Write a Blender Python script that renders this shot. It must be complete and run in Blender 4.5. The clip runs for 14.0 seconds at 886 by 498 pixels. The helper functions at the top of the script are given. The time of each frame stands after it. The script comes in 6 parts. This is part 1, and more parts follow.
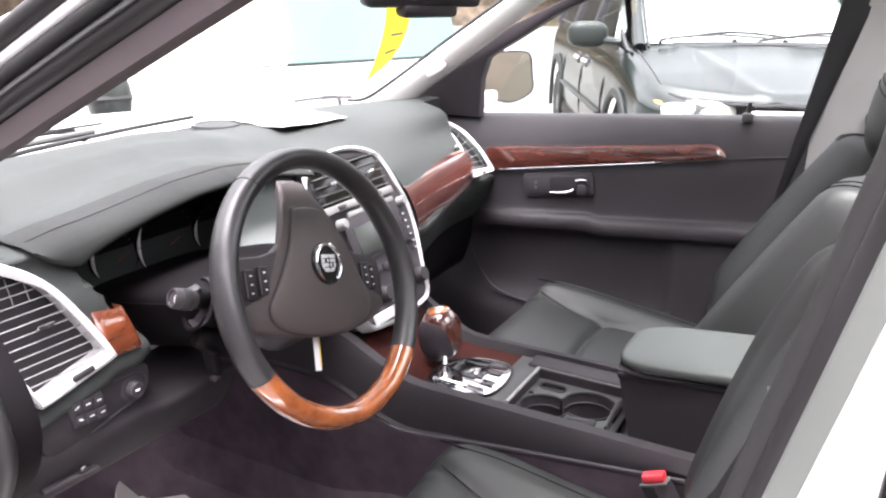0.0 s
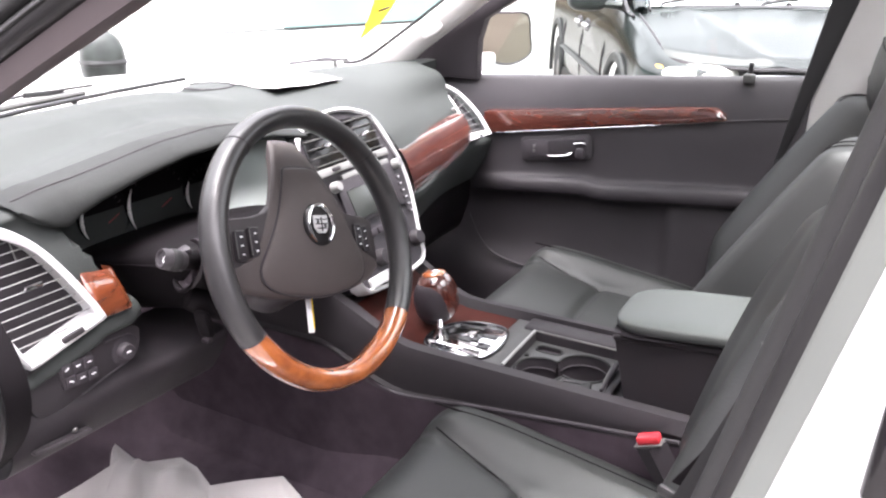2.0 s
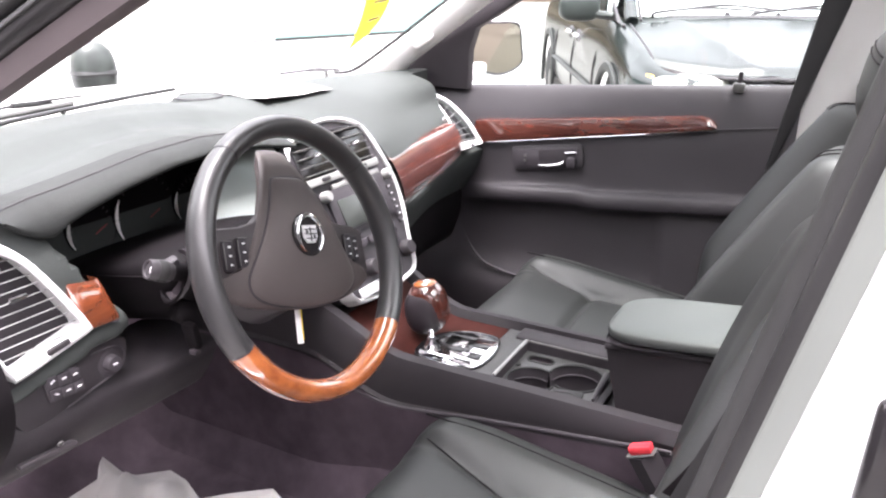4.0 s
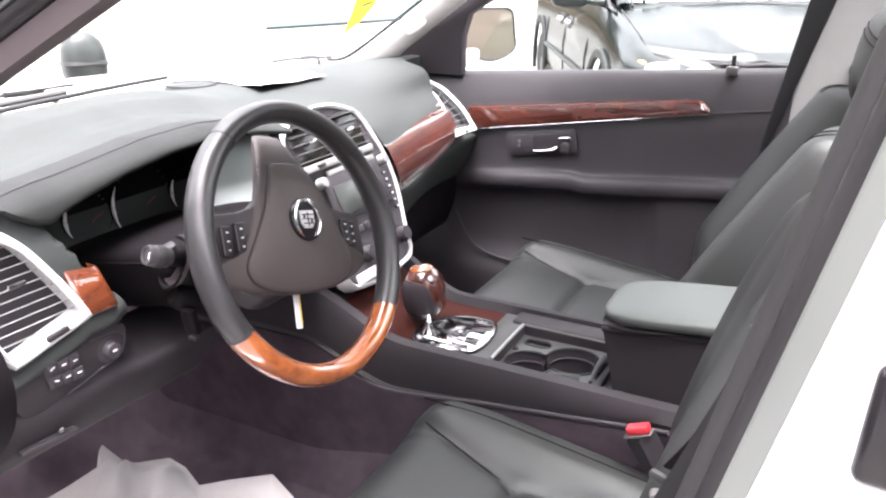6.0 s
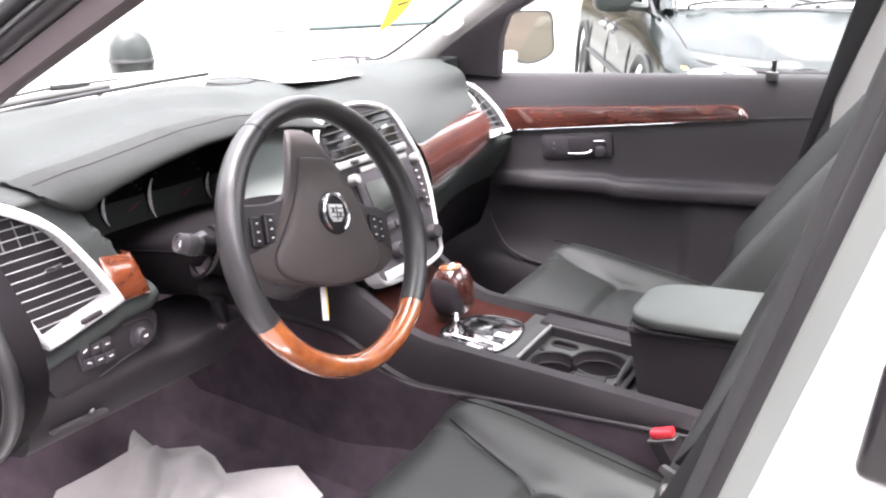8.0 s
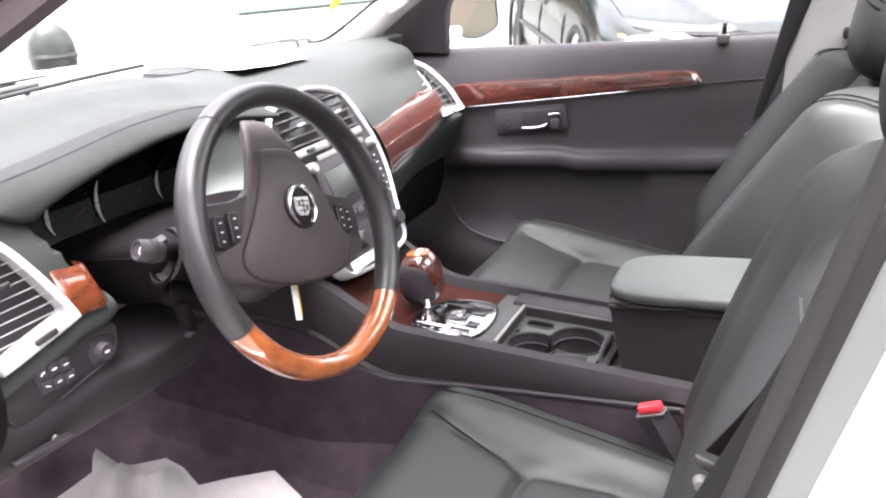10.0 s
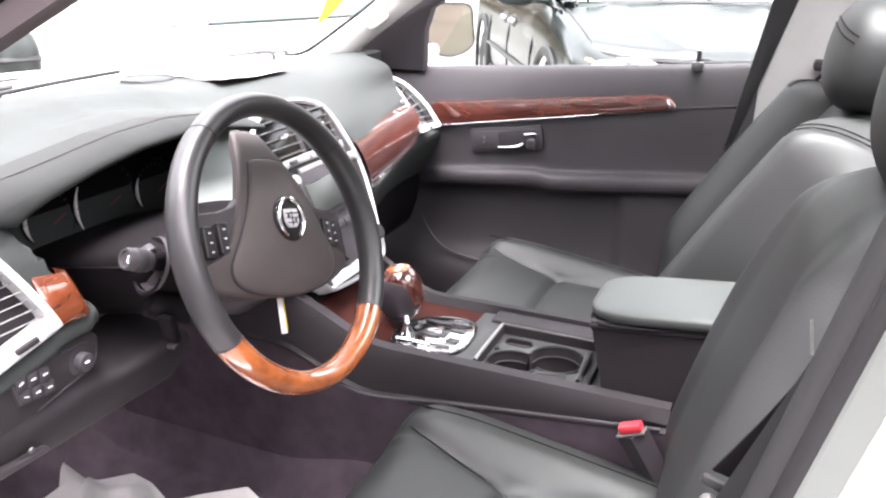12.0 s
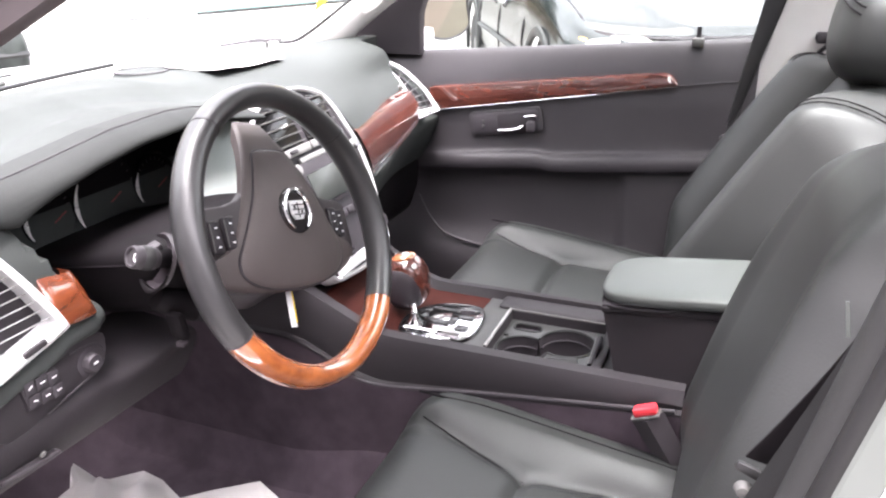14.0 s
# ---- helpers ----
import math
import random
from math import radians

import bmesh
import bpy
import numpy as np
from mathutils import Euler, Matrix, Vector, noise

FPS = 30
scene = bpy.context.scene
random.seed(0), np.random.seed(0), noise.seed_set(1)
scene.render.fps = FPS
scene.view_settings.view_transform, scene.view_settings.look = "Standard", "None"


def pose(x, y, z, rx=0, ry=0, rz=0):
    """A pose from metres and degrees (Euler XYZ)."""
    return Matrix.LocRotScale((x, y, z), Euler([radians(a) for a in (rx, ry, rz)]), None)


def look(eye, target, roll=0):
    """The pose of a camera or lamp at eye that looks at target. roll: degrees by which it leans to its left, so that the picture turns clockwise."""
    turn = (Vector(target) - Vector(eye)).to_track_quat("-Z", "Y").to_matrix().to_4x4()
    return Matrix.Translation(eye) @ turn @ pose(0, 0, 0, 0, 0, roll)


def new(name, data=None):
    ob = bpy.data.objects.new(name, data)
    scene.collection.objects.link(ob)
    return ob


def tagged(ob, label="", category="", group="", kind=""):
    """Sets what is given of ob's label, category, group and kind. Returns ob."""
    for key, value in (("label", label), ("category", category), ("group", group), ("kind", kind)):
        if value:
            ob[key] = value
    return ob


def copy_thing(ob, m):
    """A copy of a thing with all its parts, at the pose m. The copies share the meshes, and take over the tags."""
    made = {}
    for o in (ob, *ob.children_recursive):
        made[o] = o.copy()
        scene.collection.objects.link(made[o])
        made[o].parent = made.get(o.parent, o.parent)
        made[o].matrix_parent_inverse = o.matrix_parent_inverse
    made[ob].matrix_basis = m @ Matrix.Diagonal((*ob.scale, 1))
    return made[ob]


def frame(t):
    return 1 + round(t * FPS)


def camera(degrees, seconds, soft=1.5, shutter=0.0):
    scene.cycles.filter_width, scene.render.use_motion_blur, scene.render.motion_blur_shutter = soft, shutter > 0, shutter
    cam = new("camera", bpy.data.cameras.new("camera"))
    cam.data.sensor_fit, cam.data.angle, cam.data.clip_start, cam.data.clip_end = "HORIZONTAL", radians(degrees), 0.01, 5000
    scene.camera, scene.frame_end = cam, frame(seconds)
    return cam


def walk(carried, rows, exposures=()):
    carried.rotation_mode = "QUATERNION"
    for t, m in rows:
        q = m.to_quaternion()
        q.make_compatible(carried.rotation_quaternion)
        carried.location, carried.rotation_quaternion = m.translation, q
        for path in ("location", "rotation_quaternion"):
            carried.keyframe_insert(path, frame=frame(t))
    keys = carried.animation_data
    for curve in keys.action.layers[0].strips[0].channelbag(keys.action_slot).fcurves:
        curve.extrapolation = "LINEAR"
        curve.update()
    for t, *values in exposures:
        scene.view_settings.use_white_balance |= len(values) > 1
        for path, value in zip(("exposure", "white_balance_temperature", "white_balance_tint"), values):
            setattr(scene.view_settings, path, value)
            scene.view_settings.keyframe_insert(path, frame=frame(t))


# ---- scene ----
cam = camera(58.6, 14.0, soft=2.2)
# seconds, eye x y z, yaw to the left of +y, pitch, roll; x runs to the rear of the car, y to the passenger side
ROWS = [
    (0.0, 0.6137, -1.1643, 1.3749, 28.723, -18.046, 0.538),
    (0.5, 0.6177, -1.1666, 1.3756, 28.988, -17.106, 0.586),
    (1.0, 0.6156, -1.1596, 1.3651, 29.084, -19.517, 0.404),
    (1.5, 0.6193, -1.1589, 1.3658, 28.942, -19.231, 0.115),
    (2.0, 0.6165, -1.1513, 1.3612, 28.726, -20.351, 0.453),
    (2.5, 0.6183, -1.1487, 1.3603, 28.767, -19.850, 0.137),
    (3.0, 0.6170, -1.1477, 1.3592, 28.386, -19.684, 0.229),
    (3.2, 0.6157, -1.1479, 1.3611, 28.209, -19.542, 0.247),
    (5.3, 0.6250, -1.1365, 1.3530, 28.380, -20.430, 0.470),
    (5.5, 0.6253, -1.1359, 1.3526, 27.677, -21.243, 0.483),
    (6.0, 0.6155, -1.1528, 1.3530, 27.662, -20.387, -0.000),
    (6.5, 0.6170, -1.1504, 1.3499, 28.925, -21.233, 0.008),
    (7.0, 0.6181, -1.1578, 1.3505, 29.123, -20.988, -0.005),
    (7.5, 0.6245, -1.1638, 1.3524, 30.065, -20.138, -0.105),
    (8.0, 0.6341, -1.1539, 1.3457, 30.611, -20.089, 0.481),
    (8.2, 0.6330, -1.1535, 1.3455, 29.760, -20.590, 0.470),
    (10.3, 0.5562, -1.1322, 1.3388, 25.074, -21.516, -2.459),
    (10.5, 0.5477, -1.1328, 1.3403, 24.098, -20.928, -2.461),
    (11.0, 0.5493, -1.1438, 1.3425, 22.416, -20.250, 0.419),
    (11.5, 0.5447, -1.1511, 1.3407, 22.861, -20.135, 0.863),
    (12.0, 0.5387, -1.1493, 1.3377, 22.932, -20.404, 0.751),
    (12.5, 0.5448, -1.1540, 1.3390, 22.379, -19.479, 0.997),
    (13.0, 0.5510, -1.1487, 1.3390, 22.043, -20.272, 0.621),
    (13.5, 0.5552, -1.1538, 1.3388, 22.318, -19.532, 0.514),
    (14.0, 0.5161, -1.1415, 1.3367, 22.568, -21.570, -0.857),
]


def eye_pose(x, y, z, yaw, pitch, roll):
    p, w = radians(pitch), radians(yaw)
    ahead = Vector((-math.sin(w) * math.cos(p), math.cos(w) * math.cos(p), math.sin(p)))
    return look((x, y, z), Vector((x, y, z)) + ahead, roll)


walk(cam, [(r[0], eye_pose(*r[1:])) for r in ROWS], exposures=[(0.0, 3.35, 6500, 21), (1.0, 3.38, 6500, 21), (2.0, 3.50, 6500, 21), (3.0, 3.61, 6500, 21), (8.0, 3.68, 6500, 21), (10.4, 3.70, 6500, 21), (11.2, 3.84, 6500, 21), (14.0, 3.81, 6500, 21)])

# ---- daylight: bright overcast ----
world = bpy.data.worlds.new("overcast_sky")
scene.world = world
world.use_nodes = True
wn = world.node_tree
sky = wn.nodes.new("ShaderNodeTexSky")
sky.sky_type, sky.sun_disc = "NISHITA", False
sky.sun_elevation, sky.sun_rotation = radians(80), radians(160)
sky.air_density, sky.dust_density, sky.ozone_density = 1.0, 6.0, 1.0
desat = wn.nodes.new("ShaderNodeHueSaturation")
desat.inputs["Saturation"].default_value = 0.12
wn.links.new(sky.outputs[0], desat.inputs["Color"])
wn.links.new(desat.outputs[0], wn.nodes["Background"].inputs["Color"])
wn.nodes["Background"].inputs["Strength"].default_value = 0.15
sun = new("sun", bpy.data.lights.new("sun", "SUN"))
sun.data.energy, sun.data.angle, sun.data.color = 0.55, radians(60), (1.0, 0.98, 0.95)
sun.matrix_world = look((0.3, -0.8, 8.0), (0.0, 0.0, 1.0))


# ---- materials ----
def mat(name, color, rough=0.5, metal=0.0, grain=None, bump=0.0, vary=0.0, vscale=4.0, coat=0.0, spec=0.5, alpha_like=None, rvary=0.0, detail=3.0):
    m = bpy.data.materials.new(name)
    m.use_nodes = True
    n, l = m.node_tree.nodes, m.node_tree.links
    b = n["Principled BSDF"]
    b.inputs["Base Color"].default_value = (*color, 1)
    b.inputs["Roughness"].default_value = rough
    b.inputs["Metallic"].default_value = metal
    b.inputs["Specular IOR Level"].default_value = spec
    b.inputs["Coat Weight"].default_value = coat
    b.inputs["Coat Roughness"].default_value = 0.06
    co = n.new("ShaderNodeTexCoord")
    if vary:
        t = n.new("ShaderNodeTexNoise")
        t.inputs["Scale"].default_value, t.inputs["Detail"].default_value = vscale, detail
        r = n.new("ShaderNodeMapRange")
        r.inputs["From Min"].default_value, r.inputs["From Max"].default_value = 0.3, 0.7
        r.inputs["To Min"].default_value, r.inputs["To Max"].default_value = 1 - vary, 1 + vary
        x = n.new("ShaderNodeMix")
        x.data_type, x.blend_type = "RGBA", "MULTIPLY"
        x.inputs["Factor"].default_value = 1.0
        x.inputs["A"].default_value = (*color, 1)
        l.new(co.outputs["Object"], t.inputs["Vector"])
        l.new(t.outputs["Fac"], r.inputs["Value"])
        l.new(r.outputs[0], x.inputs["B"])
        l.new(x.outputs["Result"], b.inputs["Base Color"])
        if rvary:
            q = n.new("ShaderNodeMapRange")
            q.inputs["To Min"].default_value, q.inputs["To Max"].default_value = rough - rvary, rough + rvary
            l.new(t.outputs["Fac"], q.inputs["Value"])
            l.new(q.outputs[0], b.inputs["Roughness"])
    if grain:
        v = n.new("ShaderNodeTexVoronoi" if grain[0] == "cells" else "ShaderNodeTexNoise")
        v.inputs["Scale"].default_value = grain[1]
        h = n.new("ShaderNodeBump")
        h.inputs["Strength"].default_value, h.inputs["Distance"].default_value = bump, 0.001
        l.new(co.outputs["Object"], v.inputs["Vector"])
        l.new(v.outputs[0], h.inputs["Height"])
        l.new(h.outputs[0], b.inputs["Normal"])
    return m


def wood(name, dark, light, scale):
    m = mat(name, light, 0.22, coat=1.0, spec=0.4)
    m.node_tree.nodes["Principled BSDF"].inputs["Coat IOR"].default_value = 1.85
    n, l = m.node_tree.nodes, m.node_tree.links
    co, mp = n.new("ShaderNodeTexCoord"), n.new("ShaderNodeMapping")
    mp.inputs["Scale"].default_value = (1.0, 1.0, 3.0)
    t1, t2 = n.new("ShaderNodeTexNoise"), n.new("ShaderNodeTexNoise")
    t1.inputs["Scale"].default_value, t1.inputs["Detail"].default_value, t1.inputs["Distortion"].default_value = scale, 6, 2.2
    t2.inputs["Scale"].default_value, t2.inputs["Detail"].default_value = scale * 9, 4
    mx = n.new("ShaderNodeMath")
    mx.operation = "MULTIPLY_ADD"
    mx.inputs[1].default_value = 0.35
    ramp = n.new("ShaderNodeValToRGB")
    ramp.color_ramp.elements[0].position, ramp.color_ramp.elements[0].color = 0.5, (*dark, 1)
    ramp.color_ramp.elements[1].position, ramp.color_ramp.elements[1].color = 0.85, (*light, 1)
    l.new(co.outputs["Object"], mp.inputs["Vector"])
    l.new(mp.outputs[0], t1.inputs["Vector"])
    l.new(mp.outputs[0], t2.inputs["Vector"])
    l.new(t2.outputs["Fac"], mx.inputs[0])
    l.new(t1.outputs["Fac"], mx.inputs[2])
    l.new(mx.outputs[0], ramp.inputs[0])
    l.new(ramp.outputs[0], n["Principled BSDF"].inputs["Base Color"])
    return m


def glass(name, tint, rough=0.0):
    m = bpy.data.materials.new(name)
    m.use_nodes = True
    n, l = m.node_tree.nodes, m.node_tree.links
    n.remove(n["Principled BSDF"])
    tr, gl, mx = n.new("ShaderNodeBsdfTransparent"), n.new("ShaderNodeBsdfGlossy"), n.new("ShaderNodeMixShader")
    tr.inputs["Color"].default_value = (*tint, 1)
    gl.inputs["Roughness"].default_value = rough
    mx.inputs[0].default_value = 0.03
    l.new(tr.outputs[0], mx.inputs[1])
    l.new(gl.outputs[0], mx.inputs[2])
    l.new(mx.outputs[0], n["Material Output"].inputs["Surface"])
    return m


LEATHER = mat("black_leather", (0.0145, 0.0160, 0.0153), 0.55, grain=("cells", 420), bump=0.12, vary=0.15, vscale=6, rvary=0.05, spec=0.5)
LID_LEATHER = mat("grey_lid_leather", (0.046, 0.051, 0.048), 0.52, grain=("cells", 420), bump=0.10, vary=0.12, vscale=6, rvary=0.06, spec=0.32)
RIM_LEATHER = mat("wheel_leather", (0.026, 0.0255, 0.0262), 0.34, grain=("cells", 700), bump=0.12, vary=0.15, vscale=9, rvary=0.06, spec=0.65)
PLASTIC = mat("grey_black_plastic", (0.037, 0.0325, 0.0372), 0.55, grain=("noise", 900), bump=0.2, vary=0.12, vscale=5, rvary=0.06, spec=0.36)
DASH = mat("dash_skin", (0.0370, 0.0410, 0.0392), 0.62, grain=("cells", 600), bump=0.25, vary=0.14, vscale=4, rvary=0.05, spec=0.14)
SPOKE = mat("dark_spoke_plastic", (0.042, 0.036, 0.038), 0.5, grain=("noise", 900), bump=0.2, vary=0.10, vscale=8, spec=0.3)
# dash skin at about half tone, the shade on the brow's front included
BROW = mat("brow_shade_skin", (0.0195, 0.0210, 0.0203), 0.60, grain=("cells", 600), bump=0.25, vary=0.14, vscale=5, rvary=0.05, spec=0.14)
HUB = mat("wheel_hub_plastic", (0.066, 0.0545, 0.0530), 0.52, grain=("noise", 900), bump=0.2, vary=0.10, vscale=8, spec=0.3)
DARK = mat("dark_plastic", (0.030, 0.0265, 0.0295), 0.48, grain=("noise", 700), bump=0.15, vary=0.15, vscale=8, spec=0.35)
GLOSSBLACK = mat("gloss_black", (0.012, 0.011, 0.012), 0.18, vary=0.1, vscale=20)
CARPET = mat("dark_carpet", (0.056, 0.0430, 0.0525), 0.95, grain=("noise", 1400), bump=1.0, vary=0.22, vscale=22, spec=0.1)
TRAY = mat("tray_plastic", (0.048, 0.048, 0.048), 0.45, grain=("noise", 900), bump=0.15, vary=0.12, vscale=10, spec=0.3)
DOOR = mat("door_skin", (0.040, 0.0362, 0.0396), 0.55, grain=("cells", 520), bump=0.2, vary=0.12, vscale=5, rvary=0.06, spec=0.32)
GAUGE_RING = mat("bright_gauge_rim", (0.88, 0.86, 0.86), 0.30, vary=0.05, vscale=40, coat=0.5)
NEEDLE = mat("dim_red_needle", (0.20, 0.02, 0.025), 0.4, vary=0.08, vscale=60)
# near black: shade under brow and dash is put into this colour
COLUMN = mat("column_shade_plastic", (0.0070, 0.0060, 0.0068), 0.60, grain=("noise", 800), bump=0.2, vary=0.12, vscale=8, spec=0.06)
PILLAR = mat("pale_pillar_trim", (0.50, 0.485, 0.47), 0.75, grain=("noise", 900), bump=0.25, vary=0.05, vscale=10)
PILLAR_DARK = mat("brown_pillar_trim", (0.058, 0.046, 0.048), 0.6, grain=("noise", 900), bump=0.2, vary=0.08, vscale=10)
RUBBER = mat("seal_rubber", (0.0140, 0.0138, 0.0142), 0.42, grain=("noise", 500), bump=0.1, vary=0.15, vscale=12)
SEAL_GREY = mat("grey_seal_trim", (0.021, 0.0212, 0.0212), 0.6, grain=("noise", 700), bump=0.2, vary=0.12, vscale=8, spec=0.25)
# the seal's grey darkened again to carry shade low on the pillar
LOWER_TRIM = mat("shaded_lower_trim", (0.0105, 0.0105, 0.0107), 0.6, grain=("noise", 700), bump=0.2, vary=0.12, vscale=8, spec=0.08)
# shade on the white jamb paint, put into a grey-green base colour
JAMB_SHADE = mat("jamb_shade_grey", (0.125, 0.135, 0.125), 0.45, grain=("noise", 300), bump=0.05, vary=0.08, vscale=6, spec=0.3)
SILVER = mat("satin_silver_paint", (0.56, 0.56, 0.56), 0.4, 0.0, grain=("noise", 1500), bump=0.05, vary=0.04, vscale=15)
CHROME = mat("chrome", (0.85, 0.85, 0.86), 0.08, 1.0, vary=0.03, vscale=30)
WHITE_PAINT = mat("white_car_paint", (0.74, 0.745, 0.74), 0.25, coat=0.6, vary=0.03, vscale=3)
PAPER = mat("white_paper", (0.42, 0.40, 0.39), 0.85, grain=("noise", 60), bump=0.25, vary=0.06, vscale=12)
RED = mat("red_button", (0.48, 0.03, 0.04), 0.35, vary=0.06, vscale=60)
YELLOW = mat("yellow_tag_card", (0.85, 0.60, 0.03), 0.6, vary=0.05, vscale=20)
INK = mat("grey_print", (0.35, 0.33, 0.28), 0.7, vary=0.1, vscale=60)
BLACKTRIM = mat("black_trim", (0.027, 0.0235, 0.0265), 0.55, grain=("noise", 700), bump=0.2, vary=0.15, vscale=8, spec=0.25)
WETBLACK = mat("wet_grey_plastic", (0.030, 0.034, 0.032), 0.35, grain=("noise", 40), bump=0.5, vary=0.35, vscale=14, spec=0.3)
JET = mat("jet_black_plastic", (0.026, 0.0215, 0.0250), 0.42, grain=("noise", 700), bump=0.1, vary=0.15, vscale=8, spec=0.3)
CONSOLE = mat("dark_console_skin", (0.0255, 0.0225, 0.0250), 0.55, grain=("cells", 500), bump=0.12, vary=0.15, vscale=6, spec=0.20)
WALL = mat("grey_render_wall", (0.27, 0.26, 0.265), 0.85, grain=("noise", 30), bump=0.4, vary=0.2, vscale=0.8)
SLAT = mat("grey_louvre", (0.10, 0.098, 0.095), 0.45, 0.3, vary=0.06, vscale=20)
VENT_SLAT = mat("pale_grey_louvre", (0.22, 0.22, 0.215), 0.4, vary=0.06, vscale=20)
LEGEND = mat("white_legend", (0.75, 0.75, 0.75), 0.5, vary=0.03, vscale=60)
SCREEN = mat("grey_screen", (0.042, 0.047, 0.043), 0.3, vary=0.05, vscale=30)
WOOD = wood("red_brown_burl_wood", (0.055, 0.016, 0.012), (0.105, 0.030, 0.020), 6)
WOOD_INLAY = wood("orange_red_inlay_wood", (0.080, 0.020, 0.009), (0.175, 0.046, 0.017), 6)
WOOD_KNOB = wood("dark_red_knob_wood", (0.040, 0.011, 0.008), (0.085, 0.022, 0.014), 9)
# plate wood darkened and dulled in place of shade from the dash
WOOD_PLATE = mat("plate_shade_wood", (0.034, 0.0095, 0.0075), 0.6, grain=("noise", 300), bump=0.05, vary=0.35, vscale=16, spec=0.05, detail=6)
WOOD_RIM = wood("orange_brown_rim_wood", (0.21, 0.056, 0.017), (0.38, 0.115, 0.032), 9)
ASPHALT = mat("wet_concrete", (0.15, 0.147, 0.14), 0.5, grain=("noise", 90), bump=0.5, vary=0.25, vscale=1.3, rvary=0.2)
SUV_PAINT = mat("dark_green_black_paint", (0.0065, 0.0085, 0.0082), 0.2, spec=0.45, grain=("noise", 26), bump=0.08, vary=0.20, vscale=3, coat=0.06)
SUV_MIRROR = mat("grey_green_wet_plastic", (0.016, 0.019, 0.018), 0.40, grain=("noise", 60), bump=0.2, vary=0.2, vscale=8, spec=0.25)
SUV_CLAD = mat("grey_cladding", (0.022, 0.0225, 0.0225), 0.5, vary=0.12, vscale=5, spec=0.25)
TYRE = mat("tyre_rubber", (0.02, 0.02, 0.021), 0.8, grain=("noise", 80), bump=0.4, vary=0.2, vscale=10)
LAMP = mat("clear_headlamp", (0.52, 0.52, 0.47), 0.15, vary=0.08, vscale=14, coat=0.4)
AMBER = mat("amber_lens", (0.80, 0.38, 0.03), 0.2, vary=0.05, vscale=20)
SUVGLASS = mat("dark_side_glass", (0.018, 0.020, 0.021), 0.12, vary=0.3, vscale=9, spec=0.25)
GLASS = glass("clear_glass", (0.93, 0.97, 0.95))
MIRROR = mat("mirror_glass", (0.22, 0.20, 0.165), 0.02, 1.0)
HEDGE = mat("bare_brown_hedge", (0.10, 0.075, 0.05), 0.9, grain=("noise", 6), bump=1.0, vary=0.5, vscale=2.5)
# reflected sky put into the glass as a pale base colour
PALEGLASS = mat("sky_pale_glass", (0.42, 0.47, 0.46), 0.1, vary=0.08, vscale=3, coat=0.6)
# pale base stands in for sky mirrored in the display
LENS = mat("sky_toned_lens", (0.36, 0.40, 0.38), 0.3, vary=0.04, vscale=12, coat=0.3)
TEAL = mat("teal_tinted_glass", (0.11, 0.185, 0.175), 0.3, vary=0.06, vscale=2, spec=0.2)


def folds(m, scale, height):
    """Soft large wrinkles under the fine grain."""
    n, l = m.node_tree.nodes, m.node_tree.links
    fine = [k for k in n if k.bl_idname == "ShaderNodeBump"][0]
    co, t, b = n.new("ShaderNodeTexCoord"), n.new("ShaderNodeTexNoise"), n.new("ShaderNodeBump")
    t.inputs["Scale"].default_value, t.inputs["Detail"].default_value, t.inputs["Distortion"].default_value = scale, 2.0, 0.6
    b.inputs["Strength"].default_value, b.inputs["Distance"].default_value = 0.6, height
    l.new(co.outputs["Object"], t.inputs["Vector"])
    l.new(t.outputs["Fac"], b.inputs["Height"])
    l.new(b.outputs[0], fine.inputs["Normal"])


folds(LEATHER, 7, 0.0016)
folds(DASH, 5, 0.003)
folds(PLASTIC, 5, 0.002)

n, l = YELLOW.node_tree.nodes, YELLOW.node_tree.links
thin, both = n.new("ShaderNodeBsdfTranslucent"), n.new("ShaderNodeMixShader")
thin.inputs["Color"].default_value, both.inputs[0].default_value = (0.9, 0.68, 0.05, 1), 0.55
l.new(n["Principled BSDF"].outputs[0], both.inputs[1])
l.new(thin.outputs[0], both.inputs[2])
l.new(both.outputs[0], n["Material Output"].inputs["Surface"])


# ---- mesh helpers ----
def part(name, bm, material, parent=None, label="", smooth=True):
    me = bpy.data.meshes.new(name)
    bmesh.ops.recalc_face_normals(bm, faces=bm.faces[:])
    bm.to_mesh(me)
    bm.free()
    for p in me.polygons:
        p.use_smooth = smooth
    me.materials.append(material)
    ob = new(name, me)
    if parent is not None:
        ob.parent = parent
    if smooth:
        me.set_sharp_from_angle(angle=radians(38))
    if label:
        tagged(ob, label)
    return ob


def thing(name, label, category, kind="", group="", at=None):
    e = new(name)
    if at is not None:
        e.matrix_world = at if isinstance(at, Matrix) else Matrix.Translation(at)
    return tagged(e, label, category, group, kind)


def box(c, s, bevel=0.004, turn=None, seg=2):
    bm = bmesh.new()
    bmesh.ops.create_cube(bm, size=1)
    bmesh.ops.scale(bm, vec=s, verts=bm.verts)
    if bevel:
        bmesh.ops.bevel(bm, geom=bm.edges[:], offset=bevel, segments=seg, affect="EDGES", profile=0.5)
    if turn is not None:
        bmesh.ops.transform(bm, matrix=turn, verts=bm.verts)
    bmesh.ops.translate(bm, vec=c, verts=bm.verts)
    return bm


